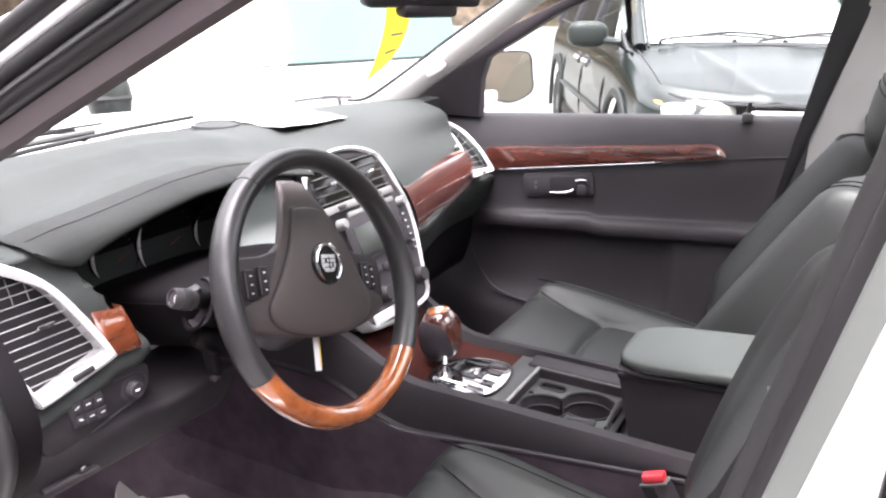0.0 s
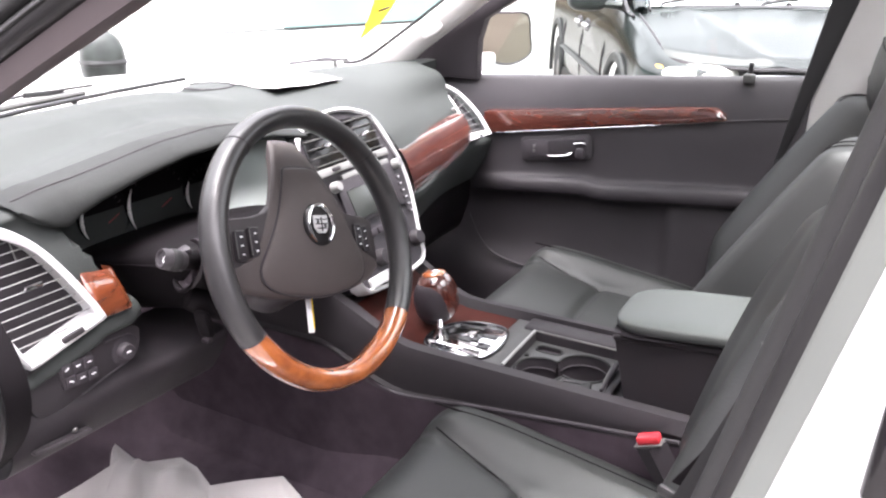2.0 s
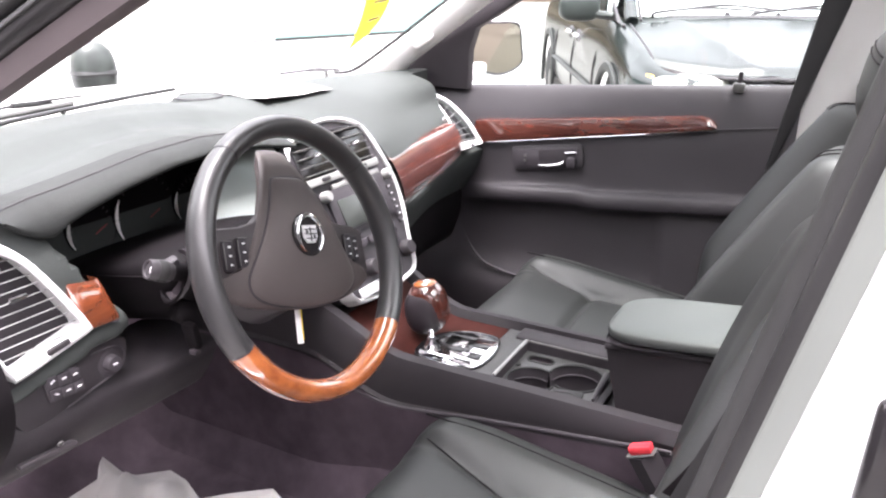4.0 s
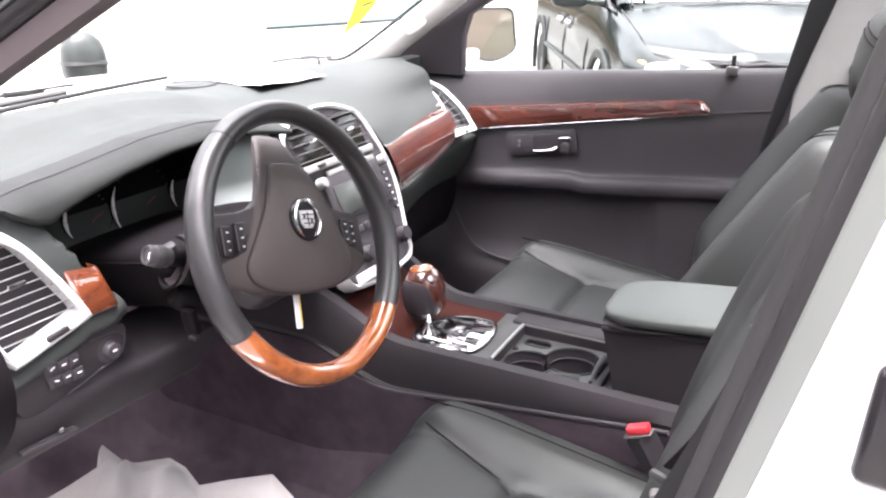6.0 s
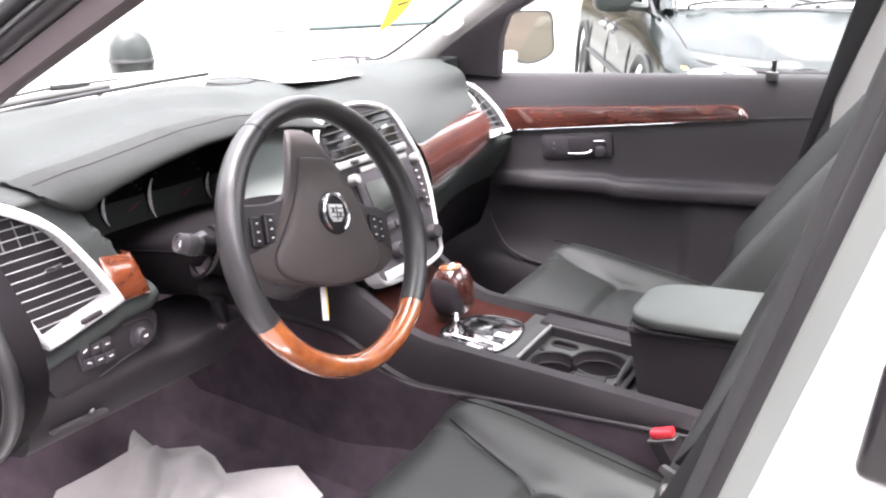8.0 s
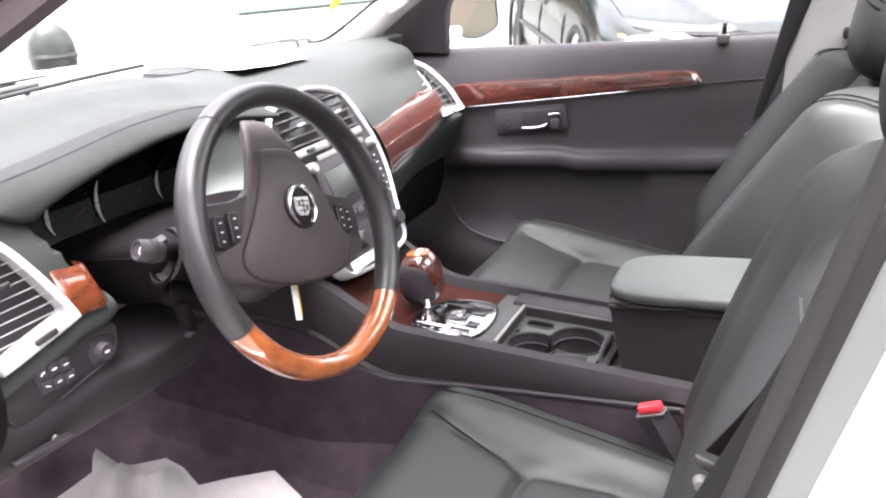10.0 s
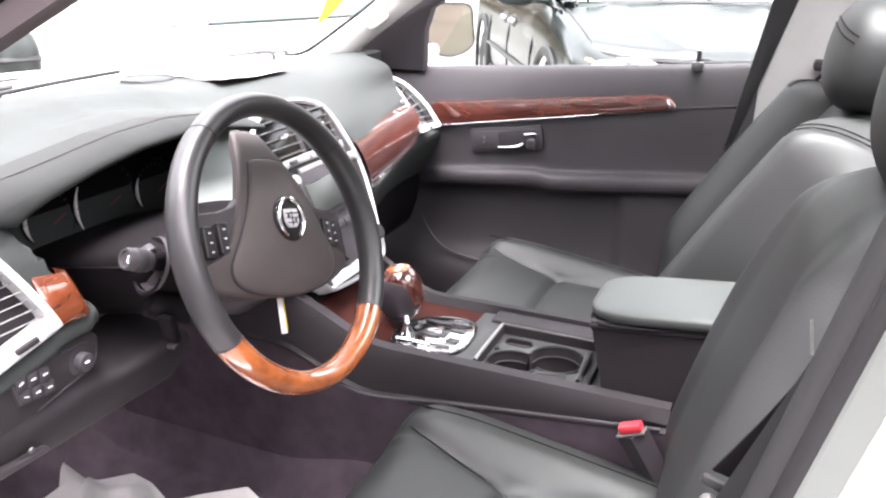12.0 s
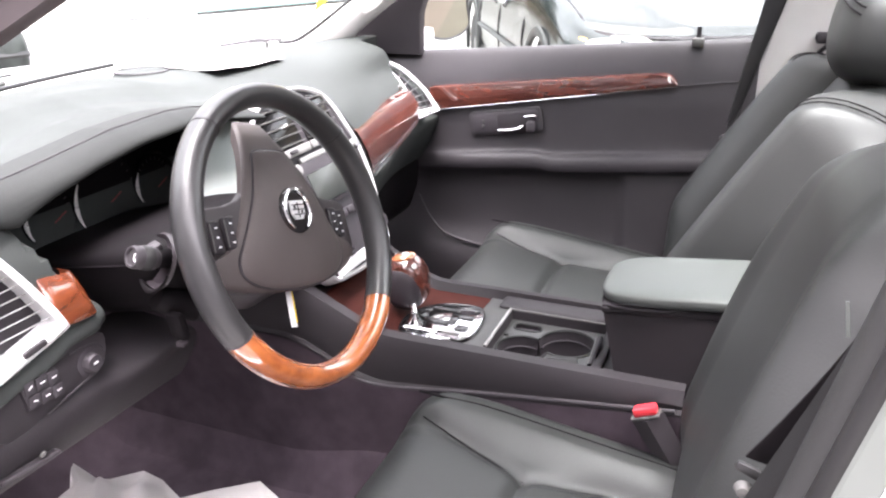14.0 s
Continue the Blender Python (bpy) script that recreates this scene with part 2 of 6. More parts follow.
def smooth_path(pts, n, closed=False):
    """Points along a Catmull-Rom curve."""
    p = [Vector(q) for q in pts]
    k = len(p)
    out = []
    spans = k if closed else k - 1
    for i in range(n):
        f = i / (n if closed else n - 1) * spans
        j = min(int(f), spans - 1)
        u = f - j
        if closed:
            a, b, c, d = p[j - 1], p[j], p[(j + 1) % k], p[(j + 2) % k]
        else:
            a, b, c, d = p[max(j - 1, 0)], p[j], p[j + 1], p[min(j + 2, k - 1)]
        out.append(0.5 * ((2 * b) + (c - a) * u + (2 * a - 5 * b + 4 * c - d) * u * u + (3 * b - a - 3 * c + d) * u ** 3))
    return out


def tube(pts, r, n=40, sides=12, closed=False, flat=1.0, up=(0, 0, 1), caps=True, raw=False):
    """A swept round or flattened rod; r is one radius or a list along the way."""
    path = [Vector(q) for q in pts] if raw else smooth_path(pts, n, closed)
    n = len(path)
    bm = bmesh.new()
    rings = []
    for i, q in enumerate(path):
        a, b = path[i - 1] if (i or closed) else q, path[(i + 1) % n] if (i < n - 1 or closed) else q
        t = (b - a).normalized()
        s = t.cross(Vector(up))
        s = s.normalized() if s.length > 1e-4 else Vector((1, 0, 0))
        v = s.cross(t).normalized()
        rr = r if not isinstance(r, (list, tuple)) else float(np.interp(i / (n - 1), np.linspace(0, 1, len(r)), r))
        rings.append([bm.verts.new(q + rr * (math.cos(k / sides * math.tau) * s + flat * math.sin(k / sides * math.tau) * v)) for k in range(sides)])
    for i in range(n if closed else n - 1):
        x, y = rings[i], rings[(i + 1) % n]
        for k in range(sides):
            bm.faces.new((x[k], x[(k + 1) % sides], y[(k + 1) % sides], y[k]))
    if caps and not closed:
        bm.faces.new(rings[0]), bm.faces.new(rings[-1])
    return bm


def grid(rows, closed_u=False, cap=False):
    """A skin over rows of points, all rows of one length."""
    bm = bmesh.new()
    v = [[bm.verts.new(q) for q in row] for row in rows]
    for i in range(len(v) - 1):
        k = len(v[i])
        for j in range(k if closed_u else k - 1):
            bm.faces.new((v[i][j], v[i][(j + 1) % k], v[i + 1][(j + 1) % k], v[i + 1][j]))
    if cap:
        bm.faces.new(v[0]), bm.faces.new(v[-1])
    return bm


def plate(outline, depth, bevel=0.003, seg=2):
    """A slab from a flat outline of places, thickened along depth (a vector), its front rim rounded."""
    bm = bmesh.new()
    vs = [bm.verts.new(q) for q in outline]
    f = bm.faces.new(vs)
    got = bmesh.ops.extrude_face_region(bm, geom=[f])
    moved = [g for g in got["geom"] if isinstance(g, bmesh.types.BMVert)]
    bmesh.ops.translate(bm, vec=depth, verts=moved)
    if bevel:
        top = set(vs)
        rim = [e for e in bm.edges if e.verts[0] in top and e.verts[1] in top]
        bmesh.ops.bevel(bm, geom=rim, offset=bevel, segments=seg, affect="EDGES", profile=0.5)
    return bm


def ring_plate(outer, inner, depth):
    """A frame between two outlines of equal length, thickened along depth."""
    bm = bmesh.new()
    d = Vector(depth)
    n = len(outer)
    o, i = [bm.verts.new(q) for q in outer], [bm.verts.new(q) for q in inner]
    mid = [bm.verts.new((Vector(a) + Vector(b)) / 2 - d * 0.12) for a, b in zip(outer, inner)]
    ob, ib = [bm.verts.new(Vector(q) + d) for q in outer], [bm.verts.new(Vector(q) + d) for q in inner]
    for k in range(n):
        j = (k + 1) % n
        for a, b in ((o, mid), (mid, i), (i, ib), (ob, o)):
            bm.faces.new((a[k], a[j], b[j], b[k]))
    return bm


def blob(c, s, power=2.6, nu=28, nv=16, turn=None):
    """A rounded cushion form (superellipsoid)."""
    def sg(x, e):
        return math.copysign(abs(x) ** (2 / e), x)
    rows = []
    for i in range(nv + 1):
        a = -math.pi / 2 + math.pi * i / nv
        ca, sa = sg(max(math.cos(a), 1e-4), power), sg(math.sin(a), power)
        rows.append([Vector((s[0] * ca * sg(math.cos(k / nu * math.tau), power), s[1] * ca * sg(math.sin(k / nu * math.tau), power), s[2] * sa)) for k in range(nu)])
    bm = grid(rows, closed_u=True, cap=True)
    bmesh.ops.remove_doubles(bm, verts=bm.verts, dist=1e-5)
    if turn is not None:
        bmesh.ops.transform(bm, matrix=turn, verts=bm.verts)
    bmesh.ops.translate(bm, vec=c, verts=bm.verts)
    return bm


def lathe(profile, turn, at, n=24):
    """Profile of (radius, height) about z, then turned and set in place."""
    rows = [[Vector((r * math.cos(k / n * math.tau), r * math.sin(k / n * math.tau), h)) for k in range(n)] for r, h in profile]
    bm = grid(rows, closed_u=True, cap=True)
    bmesh.ops.transform(bm, matrix=Matrix.Translation(at) @ turn, verts=bm.verts)
    return bm


def sstep(a, b, x):
    t = min(max((x - a) / (b - a), 0.0), 1.0)
    return t * t * (3 - 2 * t)


def lerp(a, b, t):
    return a + (b - a) * t


# ---- the setting: ground, car floor, pillars, glass ----
def setting(name, bm, material, label, category, smooth=True):
    return tagged(part(name, bm, material, None, "", smooth), label, category, "", "structure")


bm = bmesh.new()
bmesh.ops.create_grid(bm, x_segments=60, y_segments=60, size=900)
setting("ground", bm, ASPHALT, "wet concrete of the car lot", "ground")

# unseen wall behind the camera, added to set light through the open door
setting("wall_light_screen", box((1.0, -4.2, 1.9), (26, 0.3, 3.8), 0.02), WALL, "plain grey wall out of view, added to shape side light", "wall")

# car floor with a raised tunnel and a front firewall
rows = []
for x in np.linspace(-0.95, 1.3, 46):
    row = []
    for y in np.linspace(-0.74, 0.74, 60):
        z = 0.42 + 0.16 * (1 - sstep(0.10, 0.20, abs(y))) + 0.46 * sstep(-0.55, -0.88, x) + 0.02 * sstep(0.66, 0.74, abs(y))
        row.append(Vector((x, y, z + 0.003 * noise.noise(Vector((x * 9, y * 9, 0))))))
    rows.append(row)
setting("floor", grid(rows), CARPET, "dark grey carpeted car floor with centre tunnel", "floor")
setting("wall_firewall", box((-0.93, 0, 0.70), (0.04, 1.46, 0.60), 0.01), CARPET, "dark lining under the dashboard", "wall")
setting("trim_sill", box((0.15, -0.765, 0.42), (1.5, 0.07, 0.10), 0.02), WHITE_PAINT, "white painted door sill", "sill")
setting("wall_lower_passenger", box((0.35, 0.80, 0.55), (2.4, 0.05, 0.5), 0.02), WHITE_PAINT, "white outer body side below the window", "car body")
def roof_z(x):
    return 1.46 + 0.10 * sstep(-0.05, 0.5, x) - 0.06 * sstep(1.2, 2.2, x)


# roof with a large glazed opening, unseen, sized to light the seat tops
ROOF_HOLE = (0.40, 1.10, 0.42)
rows = []
for x in np.linspace(-0.02, 2.25, 61):
    rows.append([Vector((x, y, roof_z(x) - 0.05 * (abs(y) / 0.66) ** 4)) for y in np.linspace(-0.66, 0.66, 45)])
bm = grid(rows)
gone = [f for f in bm.faces for c in (f.calc_center_median(),) if ROOF_HOLE[0] < c.x < ROOF_HOLE[1] and abs(c.y) < ROOF_HOLE[2]]
bmesh.ops.delete(bm, geom=gone, context="FACES")
got = bmesh.ops.extrude_face_region(bm, geom=bm.faces[:])
bmesh.ops.translate(bm, vec=(0, 0, 0.04), verts=[g for g in got["geom"] if isinstance(g, bmesh.types.BMVert)])
setting("ceiling", bm, PILLAR, "pale fabric headliner under the roof", "headliner")
sr = setting("window_3", box((0.67, 0, 1.575), (0.92, 0.90, 0.005), 0), GLASS, "clear glass roof panel, unseen, inferred from the top light", "roof window")
sr.visible_shadow = False
setting("wall_rear", box((2.30, 0, 0.85), (0.06, 1.5, 0.9), 0.02), PLASTIC, "dark tailgate lining behind the seats", "panel")
setting("wall_rear_side", box((1.45, 0.79, 0.78), (1.65, 0.06, 0.72), 0.02), PLASTIC, "dark rear door panel on the passenger side", "panel")
setting("wall_rear_side_driver", box((1.55, -0.79, 0.78), (1.50, 0.06, 0.72), 0.02), PLASTIC, "dark rear door panel on the driver side", "panel")
setting("trim_roof_rail", tube([(-0.05, 0.665, 1.43), (0.5, 0.675, 1.52), (1.4, 0.67, 1.52), (2.25, 0.66, 1.44)], 0.04, 30, 12), PILLAR, "pale roof rail over the passenger window", "roof rail")
setting("trim_roof_rail_driver", tube([(0.36, -0.660, 1.455), (0.75, -0.675, 1.52), (1.4, -0.67, 1.52), (2.25, -0.66, 1.44)], 0.04, 30, 12), PILLAR, "pale roof rail over the driver's door", "roof rail")
setting("trim_header", box((-0.02, 0, 1.455), (0.10, 1.25, 0.04), 0.015), PILLAR, "pale windscreen header trim", "header trim")


def strip(a, b, width_dir, width, thick_dir, thick, bevel=0.004, n=12, bow=(0, 0, 0)):
    """A long plate from a to b with a given width and thickness, gently bowed."""
    a, b, w, t, k = Vector(a), Vector(b), Vector(width_dir).normalized() * width, Vector(thick_dir).normalized() * thick, Vector(bow)
    rows = []
    for i in range(n + 1):
        f = i / n
        c = a.lerp(b, f) + k * (4 * f * (1 - f))
        e = 0.18
        rows.append([c - w / 2 + t * e, c - w / 2 * (1 - e) + t / 2, c + w / 2 * (1 - e) + t / 2, c + w / 2 + t * e, c + w / 2 - t / 2, c - w / 2 - t / 2])
    return grid(rows, closed_u=True, cap=True)


# passenger windscreen pillar: pale trim that flares at the dashboard
base, top = Vector((-0.60, 0.675, 1.06)), Vector((-0.08, 0.64, 1.42))
axis = (top - base).normalized()
rows = []
for i in range(25):
    f = i / 24
    c = base.lerp(top, f)
    w = 0.060 + 0.055 * (1 - sstep(0.0, 0.28, f))
    up = Vector((-0.45, -0.25, 0.86)).normalized()
    rows.append([c + up * w * math.cos(a) * (0.55 if math.cos(a) > 0 else 0.55) + Vector((0.25, -0.97, 0)) * 0.028 * math.sin(a) for a in np.linspace(0, math.tau, 24, endpoint=False)])
setting("trim_pillar_passenger", grid(rows, closed_u=True, cap=True), PILLAR, "pale grey windscreen pillar trim", "pillar trim")
clip = blob((-0.395, 0.632, 1.185), (0.032, 0.006, 0.012), 2.4, 20, 10, pose(0, 0, 0, 0, -33, 0))
part("trim_pillar_clip", clip, PILLAR, bpy.data.objects["trim_pillar_passenger"], "pale plastic cover cap")
# black mirror corner of the passenger window
corner = [(-0.62, 0.715, 1.06), (-0.312, 0.715, 1.06), (-0.308, 0.715, 1.16), (-0.290, 0.715, 1.214), (-0.111, 0.715, 1.324), (-0.032, 0.715, 1.360), (0.05, 0.715, 1.395), (0.02, 0.715, 1.405), (-0.11, 0.715, 1.352), (-0.30, 0.715, 1.262)]
setting("trim_mirror_corner", plate(corner, (0, 0.03, 0), 0.004), BLACKTRIM, "black corner cover and window frame beside the passenger window", "trim")
# passenger centre pillar: dark frame and pale trim
jamb = [Vector((x, 0.700, z)) for x, z in ((0.437, 0.935), (0.470, 1.127), (0.499, 1.291), (0.520, 1.410), (0.587, 1.410), (0.552, 1.292), (0.494, 1.091), (0.457, 0.955))]
setting("trim_pillar_centre_frame", plate(jamb, (0, 0.05, 0), 0.004), RUBBER, "black door frame seal of the passenger window", "door seal")
setting("trim_pillar_centre", strip((0.492, 0.764, 0.72), (0.675, 0.715, 1.50), (1, 0, -0.2), 0.19, (0, -1, 0), 0.05), PILLAR, "pale centre pillar trim on the passenger side", "pillar trim")

# driver side windscreen pillar, seals and open door frame
PA, PB = Vector((-0.52, -0.705, 1.052)), Vector((0.38, -0.680, 1.480))
u = (PB - PA).normalized()
side = Vector((0.45, 0.05, -0.89))
side = (side - u * side.dot(u)).normalized()
out = Vector((0.0, -1.0, 0.05))


def along(off, depth):
    return [PA + side * off + out * depth, (PA + PB) / 2 + side * off + out * depth + Vector((0, 0, 0.008)), PB + side * off + out * depth]


def rail(off, depth, w, t):
    a, m, b = along(off, depth)
    return strip(a, b, side, w, out, t, n=20, bow=m - (a + b) / 2)


setting("trim_pillar_driver", rail(0.0078, 0.0, 0.0250, 0.016), PILLAR_DARK, "brown-grey windscreen pillar trim", "pillar trim")
setting("trim_pillar_driver_seal", tube(along(-0.0175, 0.002), 0.0135, 30, 16), RUBBER, "black rubber door seal along the pillar", "door seal")
# bead stands for the seal's highlight; lip grey carries its lit band
setting("trim_pillar_driver_highlight", tube(along(-0.0200, 0.0155), 0.0018, 30, 8), SEAL_GREY, "thin bead standing for the highlight along the door seal", "door seal")
setting("trim_pillar_driver_lip", tube(along(-0.0380, 0.004), 0.0088, 30, 12), SEAL_GREY, "outer lip of the door seal, its lit band in grey", "door seal")
setting("trim_pillar_driver_paint", tube(along(-0.0515, 0.004), 0.0066, 30, 12), WHITE_PAINT, "white painted windscreen pillar", "car body")
setting("trim_pillar_driver_moulding", tube(along(-0.0675, 0.006), 0.0108, 30, 12), RUBBER, "black outer moulding of the windscreen pillar", "moulding")

# driver side centre pillar: grey seal, black rubber, white paint
BA, BB = Vector((0.445, -0.700, 0.55)), Vector((0.650, -0.700, 1.40))


def post(dx, dy, r, flat=1.0):
    return tube([BA + Vector((dx, dy, 0)), (BA + BB) / 2 + Vector((dx + 0.004, dy, 0)), BB + Vector((dx, dy, 0))], r, 30, 20, flat=flat, up=(0, 1, 0))


setting("trim_pillar_rear_seal", post(0.002, -0.006, 0.0128, 1.35), SEAL_GREY, "grey rounded trim on the driver's centre pillar", "pillar trim")
setting("trim_pillar_rear_ridge", post(0.0075, -0.0235, 0.0085), RUBBER, "dark groove rubber of the pillar seal", "door seal")
# jamb face turned to the door opening, its shade painted grey, then the white outer skin behind a crisp edge
def pillar_skin(section):
    rows = []
    for i in range(25):
        f = i / 24
        c = BA.lerp(BB, f) + Vector((0.004 * 4 * f * (1 - f), 0, 0))
        rows.append([c + Vector((a, b, 0)) for a, b in section])
    return grid(rows, closed_u=True, cap=True)


setting("wall_pillar_jamb", pillar_skin([(0.0060, -0.012), (0.0075, -0.030), (0.0095, -0.036), (0.0215, -0.0535), (0.026, -0.052), (0.026, -0.012)]), JAMB_SHADE, "jamb face of the centre pillar, shade put into its grey", "car body", smooth=False)
setting("wall_pillar_paint", pillar_skin([(0.0262, -0.010), (0.0262, -0.050), (0.0220, -0.0535), (0.0225, -0.0560), (0.0250, -0.0580), (0.040, -0.0610), (0.075, -0.0640), (0.30, -0.076), (0.30, -0.010)]), WHITE_PAINT, "white painted outer skin beside the centre pillar", "car body")
# a scatter of rain drops on the white skin
rng = random.Random(5)
for k in range(26):
    dx, z = rng.uniform(0.040, 0.080), rng.uniform(1.070, 1.110)
    at = Vector((0.449 + 0.2412 * (z - 0.55) + dx, -0.7585 - 0.06 * (dx - 0.022), z))
    r = rng.uniform(0.0009, 0.0021)
    part("rain_drop", blob(at, (r, 0.0007, r * rng.uniform(1.0, 1.5)), 2.0, 10, 6), GLASS, bpy.data.objects["wall_pillar_paint"])
# the driver's own door, wide open out of view, added to block front light
swing = Matrix.Translation((-0.53, -0.83, 0)) @ pose(0, 0, 0, 0, 0, -68)
bm = box((0.53, 0, 0.74), (1.06, 0.14, 0.72), 0.03)
bm.transform(swing)
setting("wall_driver_door", bm, DOOR, "dark lining of the wide open driver's door", "car door")
# lower pillar trim, widening forwards, its shade kept in the colour
rows = []
for i in range(21):
    z = lerp(1.135, 0.50, i / 20)
    a = 0.576 - 0.36 * (1.118 - z)
    b = 0.445 + 0.205 * (z - 0.55) / 0.85 + 0.012
    rows.append([Vector((a + 0.004, -0.682, z)), Vector((a, -0.692, z)), Vector((a + 0.004, -0.700, z)), Vector((lerp(a, b, 0.5), -0.706, z)), Vector((b, -0.706, z)), Vector((b, -0.665, z))])
setting("trim_pillar_lower", grid(rows, closed_u=True, cap=True), LOWER_TRIM, "lower pillar trim widening towards the sill, shade in its grey", "pillar trim")
part("trim_pillar_plug", lathe([(0.0001, 0.002), (0.0018, 0.002), (0.0022, 0.0)], pose(0, 0, 0, 90, 0, 0), (0.6165, -0.721, 1.233), 14), BLACKTRIM, bpy.data.objects["trim_pillar_rear_seal"], "small black plug")

# windscreen
rows = []
for i in range(13):
    f = i / 12
    rows.append([Vector((-0.74 + 0.74 * f + 0.14 * (k / 10 - 1) ** 2, (k / 10 - 1) * (0.70 - 0.06 * f), 1.09 + 0.40 * f)) for k in range(21)])
ws = setting("window_1", grid(rows), GLASS, "clear laminated windscreen", "windscreen")
ws.visible_shadow = False
pw = setting("window_2", plate([(-0.32, 0.752, 1.04), (0.47, 0.752, 1.08), (0.55, 0.735, 1.42), (-0.10, 0.735, 1.40)], (0, 0.004, 0), 0), GLASS, "clear passenger window", "window")
pw.visible_shadow = False

setting("trim_windscreen_edge", tube([(-0.640, 0.585, 1.096), (-0.590, 0.598, 1.104), (-0.498, 0.600, 1.160), (-0.333, 0.600, 1.272), (-0.199, 0.600, 1.360), (-0.10, 0.600, 1.425)], 0.0042, 50, 8), RUBBER, "black edge of the windscreen along the pillar", "windscreen seal")

# ---- own bonnet, wipers ----
rows = []
for i in range(15):
    f = i / 14
    rows.append([Vector((-0.80 - 1.0 * f - 0.05 * math.sin(f * 3) + 0.15 * (k / 12 - 1) ** 2 * (1 - f), (k / 12 - 1) * 0.82, 1.07 - 0.13 * f * f - 0.06 * (k / 12 - 1) ** 4 - 0.12 * f ** 6)) for k in range(25)])
hood = thing("car_bonnet", "white painted bonnet of the car ahead of the windscreen", "car bonnet", "structure")
part("bonnet_panel", grid(rows), WHITE_PAINT, hood)
part("cowl", box((-0.86, 0, 1.03), (0.10, 1.3, 0.03), 0.01), DARK, hood, "black cowl under the wipers")
setting("trim_windscreen_base", tube([(-0.545, -0.68, 1.096), (-0.655, -0.40, 1.104), (-0.715, -0.10, 1.104), (-0.735, 0.12, 1.103)], 0.0045, 40, 8), RUBBER, "black lower edge of the windscreen", "windscreen seal")
setting("trim_cowl_lip", tube([(-0.575, -0.68, 1.101), (-0.685, -0.40, 1.109), (-0.735, -0.14, 1.108)], 0.006, 40, 8), SLAT, "grey cowl strip below the windscreen", "cowl")
for a, m, b, k in (((-0.74, -0.40, 1.108), (-0.80, -0.22, 1.108), (-0.81, -0.06, 1.106), 0.003), ((-0.80, 0.56, 1.085), (-0.78, 0.66, 1.085), (-0.72, 0.72, 1.085), 0.004)):
    w = thing("wiper", "black wiper blade at rest on the windscreen", "wiper", group="wipers")
    part("blade", tube([a, m, b], k, 20, 8), DARK, w)
    part("arm", tube([m, Vector(m) + Vector((-0.02, 0.10, -0.012)), Vector(m) + Vector((-0.06, 0.16, -0.06))], 0.006, 12, 8), SEAL_GREY, w, "grey wiper arm")

# ---- dashboard ----
dash = thing("dashboard", "dark grey dashboard with wood and silver trim", "dashboard")


def face_x(y):
    return -0.15 - 0.10 * sstep(0.08, 0.60, y) - 0.01 * sstep(-0.1, -0.5, y)


def brow_top(y):
    return float(np.interp(y, (-0.657, -0.642, -0.605, -0.566, -0.523, -0.428, -0.335, -0.287, -0.24, -0.16), (1.099, 1.101, 1.107, 1.110, 1.115, 1.127, 1.130, 1.126, 1.119, 1.100)))


def brow_low(y):
    return float(np.interp(y, (-0.657, -0.640, -0.620, -0.600, -0.582, -0.551, -0.490, -0.409, -0.332, -0.24, -0.16), (1.097, 1.083, 1.071, 1.067, 1.076, 1.085, 1.098, 1.109, 1.112, 1.103, 1.088)))


def lip_z(y):
    return brow_top(y) - 0.004


